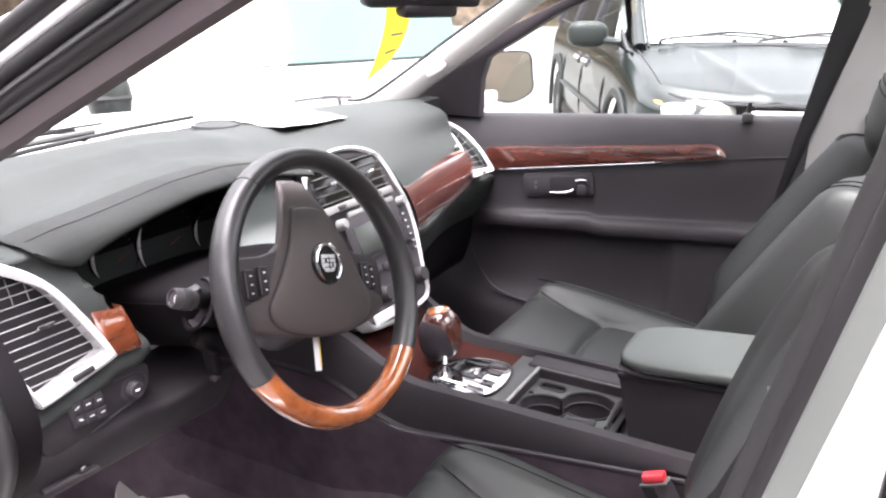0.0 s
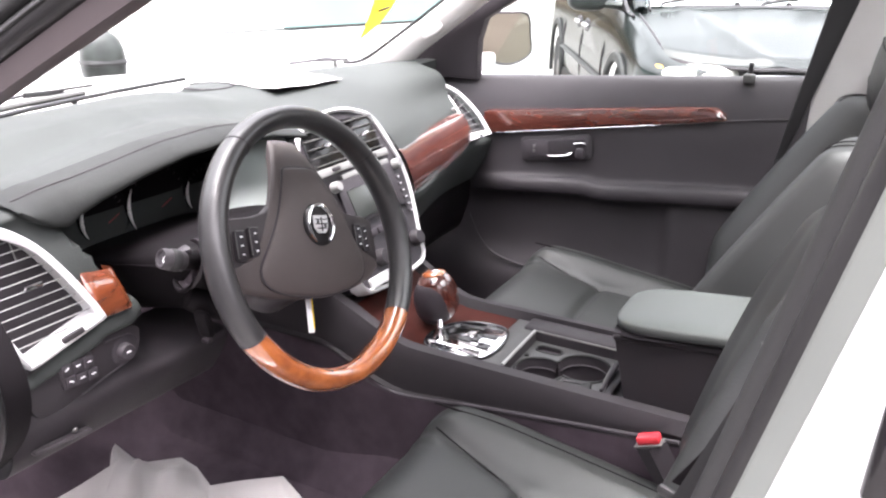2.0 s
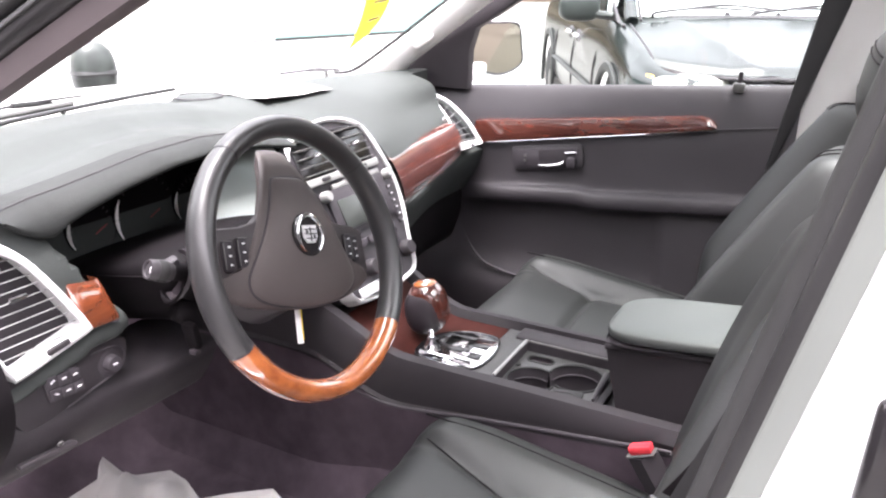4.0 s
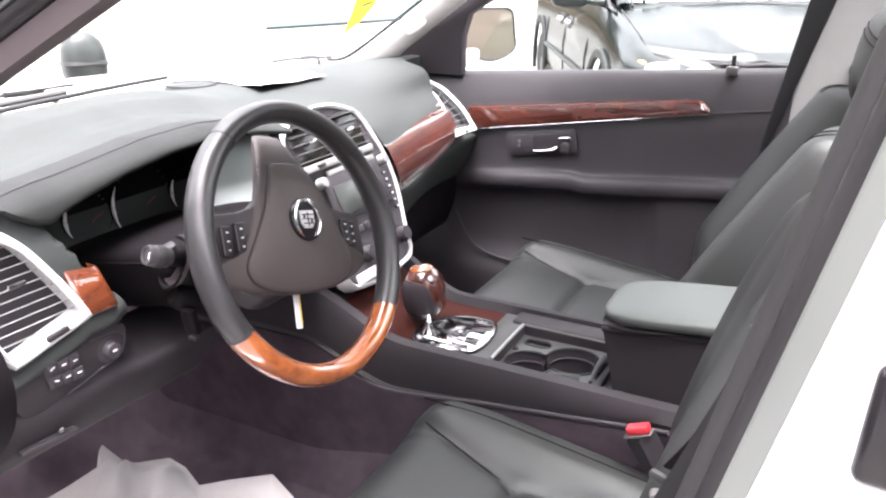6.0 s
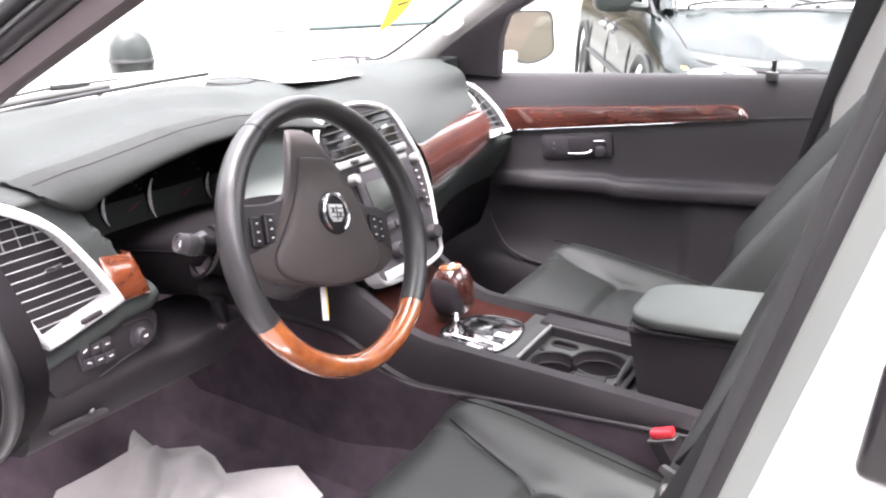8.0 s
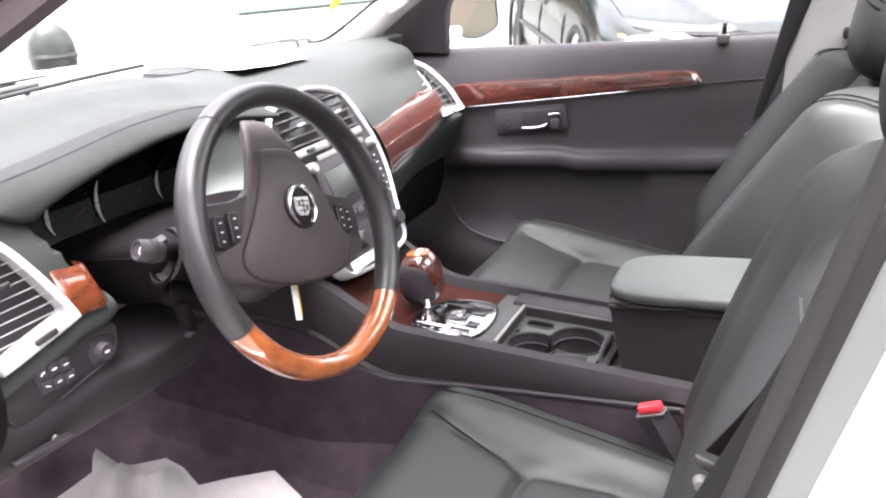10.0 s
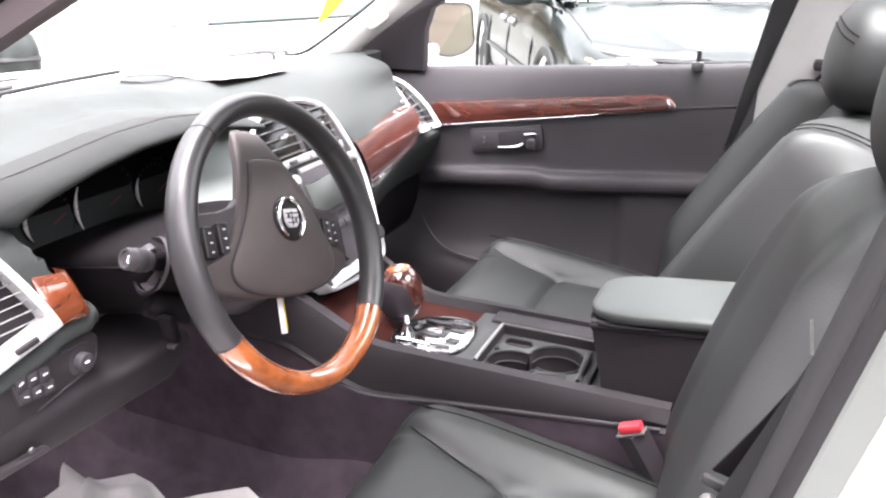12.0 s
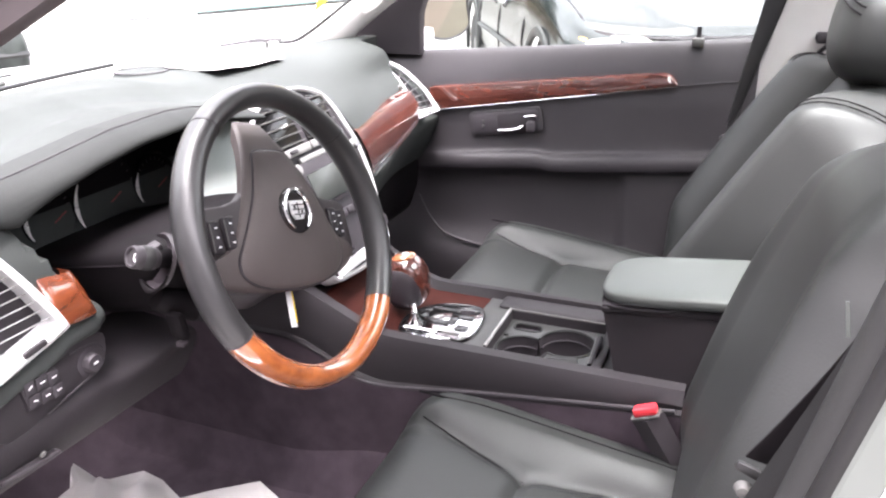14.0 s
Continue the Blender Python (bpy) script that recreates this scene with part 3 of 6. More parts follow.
DRV = [(-0.68, 1.09), (-0.50, 1.118), (-0.33, 1.135), (-0.225, None), (-0.195, None), (-0.195, None), (-0.170, 1.03), (-0.160, 0.965), (-0.150, 0.945)]
PAS = [(-0.68, 1.09), (-0.50, 1.105), (-0.37, 1.088), (-0.090, 1.042), (-0.052, 1.012), (-0.036, 0.988), (-0.012, 0.925), (-0.012, 0.89), (-0.06, 0.80)]
rows = []
ys = np.linspace(-0.715, 0.715, 144)
for y in ys:
    w = sstep(-0.16, -0.02, y)
    prof = []
    zl = max(lip_z(y), 1.075)
    for k in range(9):
        dx, dz = DRV[k]
        if dz is None:
            dz = zl + (-0.001, -0.006, -0.024)[k - 3]
        if k < 3:
            dz = min(dz, zl + (0.0, 0.0, 0.005)[k]) if k == 2 else dz
        px, pz = PAS[k]
        if k >= 3:
            px += face_x(y)
        prof.append(Vector((lerp(dx, px, w) + (0.14 * (y / 0.72) ** 4 if k == 0 else 0.05 * (y / 0.72) ** 4 if k == 1 else 0), y, lerp(dz, pz, w))))
    pts = smooth_path(prof, 64)
    for q in pts:
        if y < 0.10 and q.z > 1.06:
            line = -0.375 - 0.10 * (y + 0.40)
            fade = 1 - sstep(-0.18, 0.06, y)
            q.z += 0.013 * (1 - sstep(line - 0.018, line + 0.022, q.x)) * sstep(-0.68, -0.60, q.x) * fade
            q.z -= 0.005 * math.exp(-((q.x - line - 0.05) / 0.016) ** 2) * fade
        left = float(np.interp(q.z, (0.95, 0.996, 1.02, 1.066, 1.084, 1.103), (-0.556, -0.574, -0.583, -0.614, -0.641, -0.664)))
        m = sstep(left, left + 0.016 + 0.045 * sstep(1.03, 1.08, q.z), y) * (1 - sstep(-0.17, -0.15, y)) * (1 - sstep(zl - 0.022, zl - 0.008, q.z))
        if q.x > -0.3:
            q.x -= 0.15 * m
        if q.z < 1.102 and q.x > -0.3:
            vr = lerp(-0.592, -0.690, min(max((q.z - 0.956) / 0.13, 0), 1))
            q.x -= 0.06 * (1 - sstep(vr - 0.004, vr + 0.006, y))
        if y > 0.15 and 0.915 < q.z < 1.0:
            wf = (y - 0.15) / 0.416
            q.x = min(q.x, lerp(lerp(-0.171, -0.254, wf), lerp(-0.204, -0.285, wf), (q.z - 0.922) / 0.07))
        vl = lerp(0.562, 0.628, min(max((q.z - 0.955) / 0.1, 0), 1) ** 1.3)
        if y > vl - 0.01 and q.x > -0.45 and q.z > 0.93:
            pvx = lerp(-0.262, -0.415, min(max((q.z - 0.94) / 0.115, 0), 1) ** 1.5)
            q.x = min(q.x, lerp(q.x, pvx - 0.016, sstep(vl - 0.008, vl + 0.004, y)))
        back = -0.13 - 0.435 * (q.z - 0.78) / 0.9
        k = 1 - sstep(0.147, 0.156, abs(y)) if y > 0 else 1 - sstep(0.135, 0.150, abs(y))
        if q.x > back:
            q.x = lerp(q.x, back, k)
    rows.append(pts)
part("dash_pad", grid(rows), DASH, dash)

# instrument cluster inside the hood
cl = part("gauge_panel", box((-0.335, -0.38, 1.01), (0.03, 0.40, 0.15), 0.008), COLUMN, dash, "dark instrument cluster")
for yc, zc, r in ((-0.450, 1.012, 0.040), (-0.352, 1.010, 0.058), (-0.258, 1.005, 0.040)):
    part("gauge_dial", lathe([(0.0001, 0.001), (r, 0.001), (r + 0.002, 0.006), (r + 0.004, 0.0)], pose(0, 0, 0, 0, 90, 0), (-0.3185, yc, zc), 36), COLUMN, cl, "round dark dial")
    part("gauge_ring", tube([(-0.311, yc - r * math.cos(a), zc + r * math.sin(a)) for a in np.linspace(-0.62, 0.55, 11)], [0.0004, 0.0017, 0.0030, 0.0020, 0.0004], 24, 8), GAUGE_RING, cl, "bright gauge crescent")
    for a in np.linspace(0.2, 2.94, 11):
        part("gauge_tick", box((-0.3165, yc - (r - 0.007) * math.cos(a), zc + (r - 0.007) * math.sin(a)), (0.0008, 0.0012, 0.0046), 0, pose(0, 0, 0, math.degrees(math.pi / 2 - a), 0, 0)), PLASTIC, cl, "faint gauge tick")
    part("gauge_needle", box((-0.313, yc + 0.014, zc - 0.006), (0.001, 0.022, 0.0014), 0, pose(0, 0, 0, 25, 0, 0)), NEEDLE, cl, "dim red gauge needle")
# padded brow over the gauges: a stitched edge, a sloped front face and a beak at its outer end
rows, stitch = [], []
for y in np.linspace(-0.657, -0.16, 90):
    zt, zl = brow_top(y), brow_low(y)
    h = zt - zl
    rows.append(smooth_path([(-0.262, y, zt - 0.003), (-0.235, y, zt), (-0.212, y, zt + 0.0006), (-0.195, y, zt - 0.14 * h - 0.0005), (-0.181, y, zt - 0.45 * h - 0.002), (-0.176, y, zl + 0.1 * h), (-0.181, y, zl - 0.003), (-0.200, y, zl - 0.002), (-0.27, y, zl + 0.010)], 40))
    stitch.append((-0.2105, y, zt + 0.0006))
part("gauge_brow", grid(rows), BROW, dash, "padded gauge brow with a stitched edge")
part("stitch_line", tube(stitch[2:-2:4], 0.0012, 90, 6), BLACKTRIM, dash, "stitched edge of the gauge brow")


# driver side air vent
vo = [(-0.775, 1.09), (-0.73, 1.108), (-0.690, 1.092), (-0.655, 1.062), (-0.628, 1.022), (-0.608, 0.985), (-0.597, 0.960), (-0.602, 0.9535), (-0.648, 0.944), (-0.696, 0.935), (-0.704, 0.940), (-0.722, 0.975), (-0.742, 1.02), (-0.765, 1.06)]
vi = [(-0.758, 1.085), (-0.728, 1.097), (-0.695, 1.081), (-0.662, 1.057), (-0.637, 1.020), (-0.618, 0.985), (-0.609, 0.9675), (-0.614, 0.9615), (-0.652, 0.9530), (-0.695, 0.9435), (-0.702, 0.949), (-0.713, 0.975), (-0.731, 1.02), (-0.750, 1.06)]
vo, vi = smooth_path([(0, a, b) for a, b in vo], 70, True), smooth_path([(0, a, b) for a, b in vi], 70, True)


def vent_x(z):
    return -0.140 - 0.16 * (z - 0.935)


for q in (*vo, *vi):
    q.x = vent_x(q.z)
vent = part("air_vent", plate([q + Vector((-0.024, 0, 0)) for q in vi], (-0.01, 0, 0), 0), BLACKTRIM, dash, "black air vent")
part("vent_frame", ring_plate(vo, vi, (-0.025, 0, 0)), SILVER, vent, "satin silver vent frame")
for i in range(12):
    z = 0.9585 + i * 0.0114
    yy = [q.y for q in vi if abs(q.z - z) < 0.012]
    if len(yy) > 1:
        part("slat", box((vent_x(z) - 0.008, (min(yy) + max(yy)) / 2, z), (0.0018, max(yy) - min(yy), 0.0011), 0.0003, pose(0, 0, 0, 0, 12, 0), 1), VENT_SLAT, vent, "thin pale grey louvre")
for i in range(5):
    part("vane", box((vent_x(1.065) - 0.018, -0.750 + i * 0.019, 1.062), (0.0016, 0.0009, 0.032), 0, pose(0, 0, 0, 10, 0, 0)), VENT_SLAT, vent, "thin pale grey vane")
part("vent_tab", box((vent_x(1.02) - 0.002, -0.672, 1.02), (0.006, 0.022, 0.006), 0.002), CHROME, vent, "small bright vent tab")
part("vent_thumbwheel", box((vent_x(0.95) + 0.002, -0.645, 0.9535), (0.006, 0.030, 0.0085), 0.003, pose(0, 0, 0, 8, 0, 0)), DARK, vent, "ribbed black thumbwheel")
# driver side wood inlay and chrome line
rows = []
for v in np.linspace(0, 1, 22):
    a, b = lerp(-0.6200, -0.6030, v), lerp(-0.5760, -0.5545, v)
    x = -0.1435
    line = [Vector((x - 0.004 * abs(2 * u - 1) ** 6, lerp(a, b, u), lerp(lerp(1.020, 0.956, v), lerp(1.012, 0.954, v), u))) for u in np.linspace(0, 1, 14)]
    k = 0.020 * (1 - v) ** 2.2
    line = [q + Vector((-k, 0.7 * k, -0.46 * k)) for q in line]
    rows.append([line[0] + Vector((-0.020, 0, 0)), *line, line[-1] + Vector((-0.020, 0, 0))])
part("wood_inlay", grid(rows), WOOD_INLAY, dash, "glossy red-brown wood inlay")
part("trim_line", tube([(-0.149, -0.603, 0.955), (-0.149, -0.556, 0.951)], 0.0018, 4, 6), CHROME, dash, "thin chrome line")
rows = []
for y in np.linspace(-0.715, -0.535, 20):
    e = 0.012 * sstep(-0.56, -0.535, y)
    d = 0.21 * max(-0.602 - y, 0.0) + 0.006 * sstep(-0.598, -0.612, y)
    rows.append(smooth_path([(-0.19, y, 0.958 - d), (-0.155 - e, y, 0.951 - d), (-0.146 - e, y, 0.940 - d), (-0.150 - e, y, 0.928 - 0.8 * d), (-0.18, y, 0.924 - 0.8 * d)], 14))
part("dash_ledge", grid(rows), DASH, dash)
sw = part("switch_panel", plate([Vector((-0.152, q.y, q.z)) for q in smooth_path([(0, -0.703, 0.934), (0, -0.62, 0.928), (0, -0.556, 0.926), (0, -0.546, 0.908), (0, -0.560, 0.886), (0, -0.62, 0.872), (0, -0.69, 0.864), (0, -0.706, 0.90)], 40, True)], (-0.03, 0, 0), 0.003), DARK, dash, "black switch panel")
part("button_plate", plate([(-0.147, -0.668, 0.924), (-0.147, -0.621, 0.918), (-0.147, -0.617, 0.883), (-0.147, -0.662, 0.887)], (-0.006, 0, 0), 0.002), PLASTIC, sw, "grey six-button plate")
for i in range(3):
    for j in range(2):
        b = part("button", box((-0.1465, -0.657 + i * 0.0148 + j * 0.003, 0.9125 - i * 0.0016 - j * 0.017), (0.004, 0.0135, 0.0150), 0.002), PLASTIC, sw)
        part("legend", box((-0.1443, -0.657 + i * 0.0148 + j * 0.003, 0.9135 - i * 0.0016 - j * 0.017), (0.0008, 0.0058, 0.0013), 0, pose(0, 0, 0, (25, 0, 0)[i] * (1 - 2 * j), 0, 0)), LEGEND, b, "white button legend")
kn = part("light_knob", lathe([(0.0001, 0.009), (0.009, 0.009), (0.0105, 0.007), (0.011, 0.0), (0.017, -0.001), (0.017, -0.008)], pose(0, 0, 0, 0, 88, 0), (-0.150, -0.575, 0.899)), PLASTIC, sw, "round black lamp switch")
part("switch_rim", tube([(-0.1505, q.y, q.z) for q in smooth_path([(0, -0.60, 0.921), (0, -0.566, 0.918), (0, -0.553, 0.905), (0, -0.562, 0.886), (0, -0.60, 0.878), (0, -0.64, 0.870)], 24)], 0.0012, 24, 6), PLASTIC, sw, "grey raised rim")
part("legend", box((-0.1405, -0.575, 0.900), (0.001, 0.006, 0.0018), 0), LEGEND, kn, "white lamp mark")
# knee panel
rows = []
for y in np.linspace(-0.735, -0.40, 40):
    f = (y + 0.735) / 0.335
    g = sstep(-0.56, -0.50, y)
    p = [(-0.18 - 0.09 * g, 0.890 - 0.02 * g), (-0.158 - 0.03 * g, 0.872 - 0.01 * g), (-0.150, 0.852), (-0.155 - 0.02 * f, 0.825 - 0.026 * f), (-0.185 - 0.02 * f, 0.798 - 0.026 * f), (-0.26, 0.80 - 0.02 * f), (-0.42, 0.84)]
    rows.append(smooth_path([(a, y, b) for a, b in p], 30))
knee = part("knee_panel", grid(rows), CONSOLE, dash, "dark grey knee panel")
part("screw", lathe([(0.0001, 0.002), (0.0035, 0.002), (0.0042, 0)], pose(0, 0, 0, 0, 110, 0), (-0.146, -0.660, 0.834), 14), SLAT, knee, "small metal screw")
part("knee_slot", box((-0.150, -0.675, 0.827), (0.012, 0.075, 0.006), 0.003, pose(0, 0, 0, -6, 0, 0)), DARK, knee, "dark panel slot")
# dark end trim of the dashboard by the door opening
end = smooth_path([(-0.30, -0.77, 1.10), (-0.17, -0.77, 1.062), (-0.125, -0.77, 1.02), (-0.098, -0.77, 0.975), (-0.092, -0.77, 0.935), (-0.108, -0.77, 0.89), (-0.15, -0.77, 0.84), (-0.225, -0.77, 0.775)], 30)
part("dash_end_trim", plate([*end, Vector((-0.40, -0.77, 0.60)), Vector((-0.55, -0.77, 0.60)), Vector((-0.55, -0.77, 1.08))], (0, 0.035, 0), 0.010, 3), COLUMN, dash, "dark end trim beside the door opening")
part("dash_end_seal", tube([q + Vector((0.002, -0.006, 0)) for q in end], 0.010, 40, 12, up=(0, 1, 0)), RUBBER, dash, "dark rubber door seal at the dash end")
# column with lever and key
rows = []
for i in range(25):
    f = i / 24
    x = lerp(-0.345, -0.072, f)
    round_off = math.sqrt(max(1 - (max(f - 0.78, 0) / 0.22) ** 2.4, 0.0))
    hw, hu, hd = (0.124 - 0.010 * f) * (0.55 + 0.45 * round_off), lerp(0.008, 0.030, min(f / 0.7, 1)) * (0.4 + 0.6 * round_off), (0.098 - 0.012 * f) * (0.35 + 0.65 * round_off)
    zc = 0.962 + 0.045 * f
    row = []
    for k in range(40):
        a = math.tau * k / 40
        ca, sa = math.copysign(abs(math.cos(a)) ** 0.62, math.cos(a)), math.copysign(abs(math.sin(a)) ** 0.70, math.sin(a))
        row.append(Vector((x, -0.405 + hw * ca * (1 - 0.22 * max(-sa, 0)), zc + (hu if sa > 0 else hd) * sa)))
    rows.append(row)
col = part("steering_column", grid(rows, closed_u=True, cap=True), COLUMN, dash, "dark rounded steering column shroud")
seam = [r[20] + Vector((0.0, -0.0006, 0)) for r in rows[2:-3:3]]
part("column_seam", tube(seam, 0.0013, 24, 6), COLUMN, col, "dark shroud seam")
part("column_neck", tube([(-0.10, -0.37, 0.955), (-0.03, -0.37, 0.985)], [0.070, 0.055], 8, 24), DARK, col)
part("lever_well", lathe([(0.0001, -0.006), (0.020, -0.004), (0.027, 0.004), (0.031, 0.006), (0.033, 0.002)], pose(0, 0, 0, 66, 0, -22), (-0.094, -0.500, 1.000), 28), JET, col, "dark recess round the lever")
part("well_lip", tube([Vector((-0.094, -0.5065, 1.000)) + pose(0, 0, 0, 66, 0, -22).to_3x3() @ Vector((0.032 * math.cos(a), 0.032 * math.sin(a), 0.004)) for a in np.linspace(math.pi + 0.2, math.tau - 0.2, 15)], [0.0012, 0.0035, 0.0012], 30, 8), COLUMN, col, "raised lower lip of the recess")
st = part("column_lever", tube([(-0.10, -0.45, 0.992), (-0.088, -0.495, 1.004), (-0.064, -0.552, 1.028)], [0.019, 0.0120, 0.0108], 14, 14), COLUMN, dash, "black lamp lever")
part("lever_switch", box((-0.074, -0.531, 1.030), (0.014, 0.016, 0.010), 0.003, pose(0, 0, 0, 20, 10, -20)), PLASTIC, st, "small grey lever switch")
part("lever_ring", lathe([(0.0115, 0.005), (0.0130, 0.002), (0.0130, -0.006), (0.0115, -0.009)], pose(0, 0, 0, 68, 0, -15), (-0.060, -0.562, 1.033)), SEAL_GREY, st, "grey knob ring")
part("lever_tip", lathe([(0.0001, 0.012), (0.0082, 0.012), (0.0090, 0.0145), (0.0110, 0.0145), (0.0121, 0.011), (0.0121, -0.012), (0.0095, -0.016)], pose(0, 0, 0, 68, 0, -15), (-0.060, -0.562, 1.033)), DARK, st, "dished lever knob")
part("legend", tube([Vector((-0.0568, -0.5735, 1.0378)) + pose(0, 0, 0, 68, 0, -15).to_3x3() @ Vector((0.0042 * math.cos(a), 0.0042 * math.sin(a), 0)) for a in np.linspace(0.6, 5.4, 11)], 0.0011, 18, 6), LEGEND, st, "white lamp mark")
part("legend", box((-0.0568, -0.5735, 1.0378), (0.0030, 0.0012, 0.0075), 0.0003, pose(0, 0, 0, -22, 0, -15), 1), LEGEND, st, "white lamp mark")
ig = part("ignition_lock", lathe([(0.0001, 0.020), (0.014, 0.020), (0.017, 0.016), (0.019, 0.0), (0.019, -0.03)], pose(0, 0, 0, 60, 0, -30), (-0.100, -0.488, 0.945), 24), COLUMN, dash, "round ignition lock")
part("key_shroud", box((-0.083, -0.503, 0.922), (0.022, 0.012, 0.038), 0.005, pose(0, 0, 0, 12, 0, 0)), COLUMN, ig, "black key head")
part("key_end", box((-0.078, -0.506, 0.9015), (0.012, 0.010, 0.006), 0.002), JET, ig, "dark key end")
LEAN_BACK = [(-0.440, -0.086), (-0.21, -0.10), (-0.14, -0.10), (-0.14, 0.064), (-0.238, 0.074)]
part("display_panel", plate([Vector((-0.1996 - 0.53 * b, a, 1.0339 + 0.848 * b)) for a, b in LEAN_BACK], (-0.006, 0, -0.004), 0.001), LENS, dash, "display lens painted pale for the sky it mirrors")

# centre stack on a raked face
SO, SU, SN = Vector((-0.10, 0, 0.78)), Vector((-0.435, 0, 0.90)), Vector((0.90, 0, 0.435))


def S(a, b, h=0.0):
    return SO + Vector((0, a, 0)) + SU * b + SN * h


RAKE = Matrix(((0, SU.x, SN.x), (1, 0, 0), (0, SU.z, SN.z))).to_4x4()


def sbox(a, b, h, sa, sb, sh, bevel=0.002):
    bm = box((0, 0, 0), (sa, sb, sh), bevel, None, 2)
    bmesh.ops.transform(bm, matrix=Matrix.Translation(S(a, b, h)) @ RAKE, verts=bm.verts)
    return bm


half = [(0.0, 0.354), (0.055, 0.348), (0.105, 0.330), (0.127, 0.306), (0.143, 0.263), (0.149, 0.212), (0.141, 0.150), (0.119, 0.086), (0.101, 0.030), (0.05, 0.018)]
so = [*half, (0.0, 0.015), *[(-a, b) for a, b in half[:0:-1]]]
si = [(a * (0.925 if b > 0.22 else 0.980), 0.19 + (b - 0.19) * 0.955) for a, b in so]
stack = part("control_panel", plate([S(q.x, q.y, 0.0) for q in smooth_path([(a, b, 0) for a, b in si], 48, True)], SN * -0.06, 0), PLASTIC, dash, "dark centre stack")
part("stack_frame", ring_plate([S(q.x, q.y, 0.004) for q in smooth_path([(a, b, 0) for a, b in so], 64, True)], [S(q.x, q.y, 0.004) for q in smooth_path([(a, b, 0) for a, b in si], 64, True)], SN * -0.03), SILVER, stack, "satin silver arch frame")
for s in (-1, 1):
    part("stack_vent", sbox(s * 0.057, 0.292, 0.0, 0.098, 0.078, 0.006), GLOSSBLACK, stack, "black centre vent")
    part("vent_bar", sbox(s * 0.057, 0.249, 0.005, 0.108, 0.014, 0.010), VENT_SLAT, stack, "satin grey vent bar")
    for i in range(5):
        part("slat", sbox(s * 0.057, 0.262 + i * 0.0155, 0.006, 0.094, 0.0022, 0.010, 0.0005), SLAT, stack, "silver louvre")
    part("vent_tab", sbox(s * 0.057, 0.293, 0.014, 0.022, 0.008, 0.006), CHROME, stack, "small bright vent tab")
    part("vent_thumbwheel", sbox(s * 0.057, 0.249, 0.011, 0.022, 0.007, 0.005), DARK, stack)
    part("radio_knob", lathe([(0.0001, 0.016), (0.008, 0.016), (0.0098, 0.013), (0.0105, 0.0)], RAKE, S(s * 0.122 if s > 0 else -0.075, 0.219, 0.003), 20), VENT_SLAT, stack, "grey metal radio knob")
    part("climate_knob", lathe([(0.0001, 0.016), (0.013, 0.016), (0.015, 0.012), (0.016, 0.0)], RAKE, S(s * 0.092 if s > 0 else -0.03, 0.072, 0.003), 20), DARK, stack, "round climate knob")
part("radio_face", sbox(0.02, 0.185, 0.002, 0.18, 0.085, 0.008), PLASTIC, stack, "dark grey radio face")
part("radio_screen", sbox(0.0, 0.178, 0.007, 0.10, 0.056, 0.003), SCREEN, stack, "grey radio screen")
part("radio_slot", sbox(0.03, 0.231, 0.004, 0.15, 0.010, 0.006), VENT_SLAT, stack, "grey metal disc slot")
for i in range(6):
    part("radio_button", sbox(0.112, 0.195 - i * 0.014, 0.006, 0.012, 0.009, 0.005), PLASTIC, stack)
    part("legend", sbox(0.112, 0.195 - i * 0.014, 0.009, 0.006, 0.002, 0.0008, 0), LEGEND, stack, "white button legend")
for i in range(5):
    part("climate_button", sbox(-0.02 + i * 0.025, 0.118, 0.004, 0.02, 0.014, 0.006), PLASTIC, stack)
part("lower_bar", sbox(-0.035, 0.038, 0.006, 0.10, 0.018, 0.010), SILVER, stack, "satin silver lower bar")

# passenger side wood band with chrome line below, a vent at its far end
rows, low = [], []
for i in range(44):
    f = i / 43
    y = lerp(0.152, 0.566, f)
    xt, xb = lerp(-0.206, -0.280, f ** 0.9), lerp(-0.171, -0.254, f ** 0.8)
    zt, zb = lerp(1.0035, 0.998, f), 0.922 - 0.008 * math.sin(f * 3.0) + 0.018 * f * f
    row = []
    for k in range(11):
        g = k / 10
        swell = 0.0075 * math.sin(math.pi * g) ** 0.6
        row.append(Vector((lerp(xt, xb, g) + 0.006 + swell * 0.93, y, lerp(zt, zb, g) + swell * 0.35)))
    rows.append([Vector((xt - 0.012, y, zt + 0.002)), *row, Vector((xb - 0.012, y, zb - 0.004))])
    low.append((xb + 0.009, y, zb - 0.001))
part("wood_band", grid(rows), WOOD, dash, "glossy red-brown wood band")
part("trim_line", tube(low[:-3], 0.0016, 40, 6), CHROME, dash, "thin chrome line")
pv = [(-0.398, 0.655, 1.054), (-0.331, 0.645, 1.036), (-0.272, 0.635, 0.996), (-0.240, 0.630, 0.960), (-0.226, 0.628, 0.942)]
pl = [(-0.385, 0.632, 1.055), (-0.317, 0.590, 1.020), (-0.282, 0.575, 0.986), (-0.262, 0.570, 0.960), (-0.248, 0.565, 0.934)]
R, L = smooth_path(pv, 30), smooth_path(pl, 30)
pvent = part("side_vent", grid([[b + Vector((-0.014, 0.002, -0.008)), a + Vector((-0.014, -0.002, -0.008))] for a, b in zip(R, L)]), GLOSSBLACK, dash, "black side vent")
part("vent_frame", tube(pv, 0.0052, 30, 8), SILVER, pvent, "satin silver vent frame")
part("vent_frame", tube(pl, 0.0045, 30, 8), SILVER, pvent, "satin silver vent frame")
foot = [R[-1], L[-1], L[-6], R[-6]]
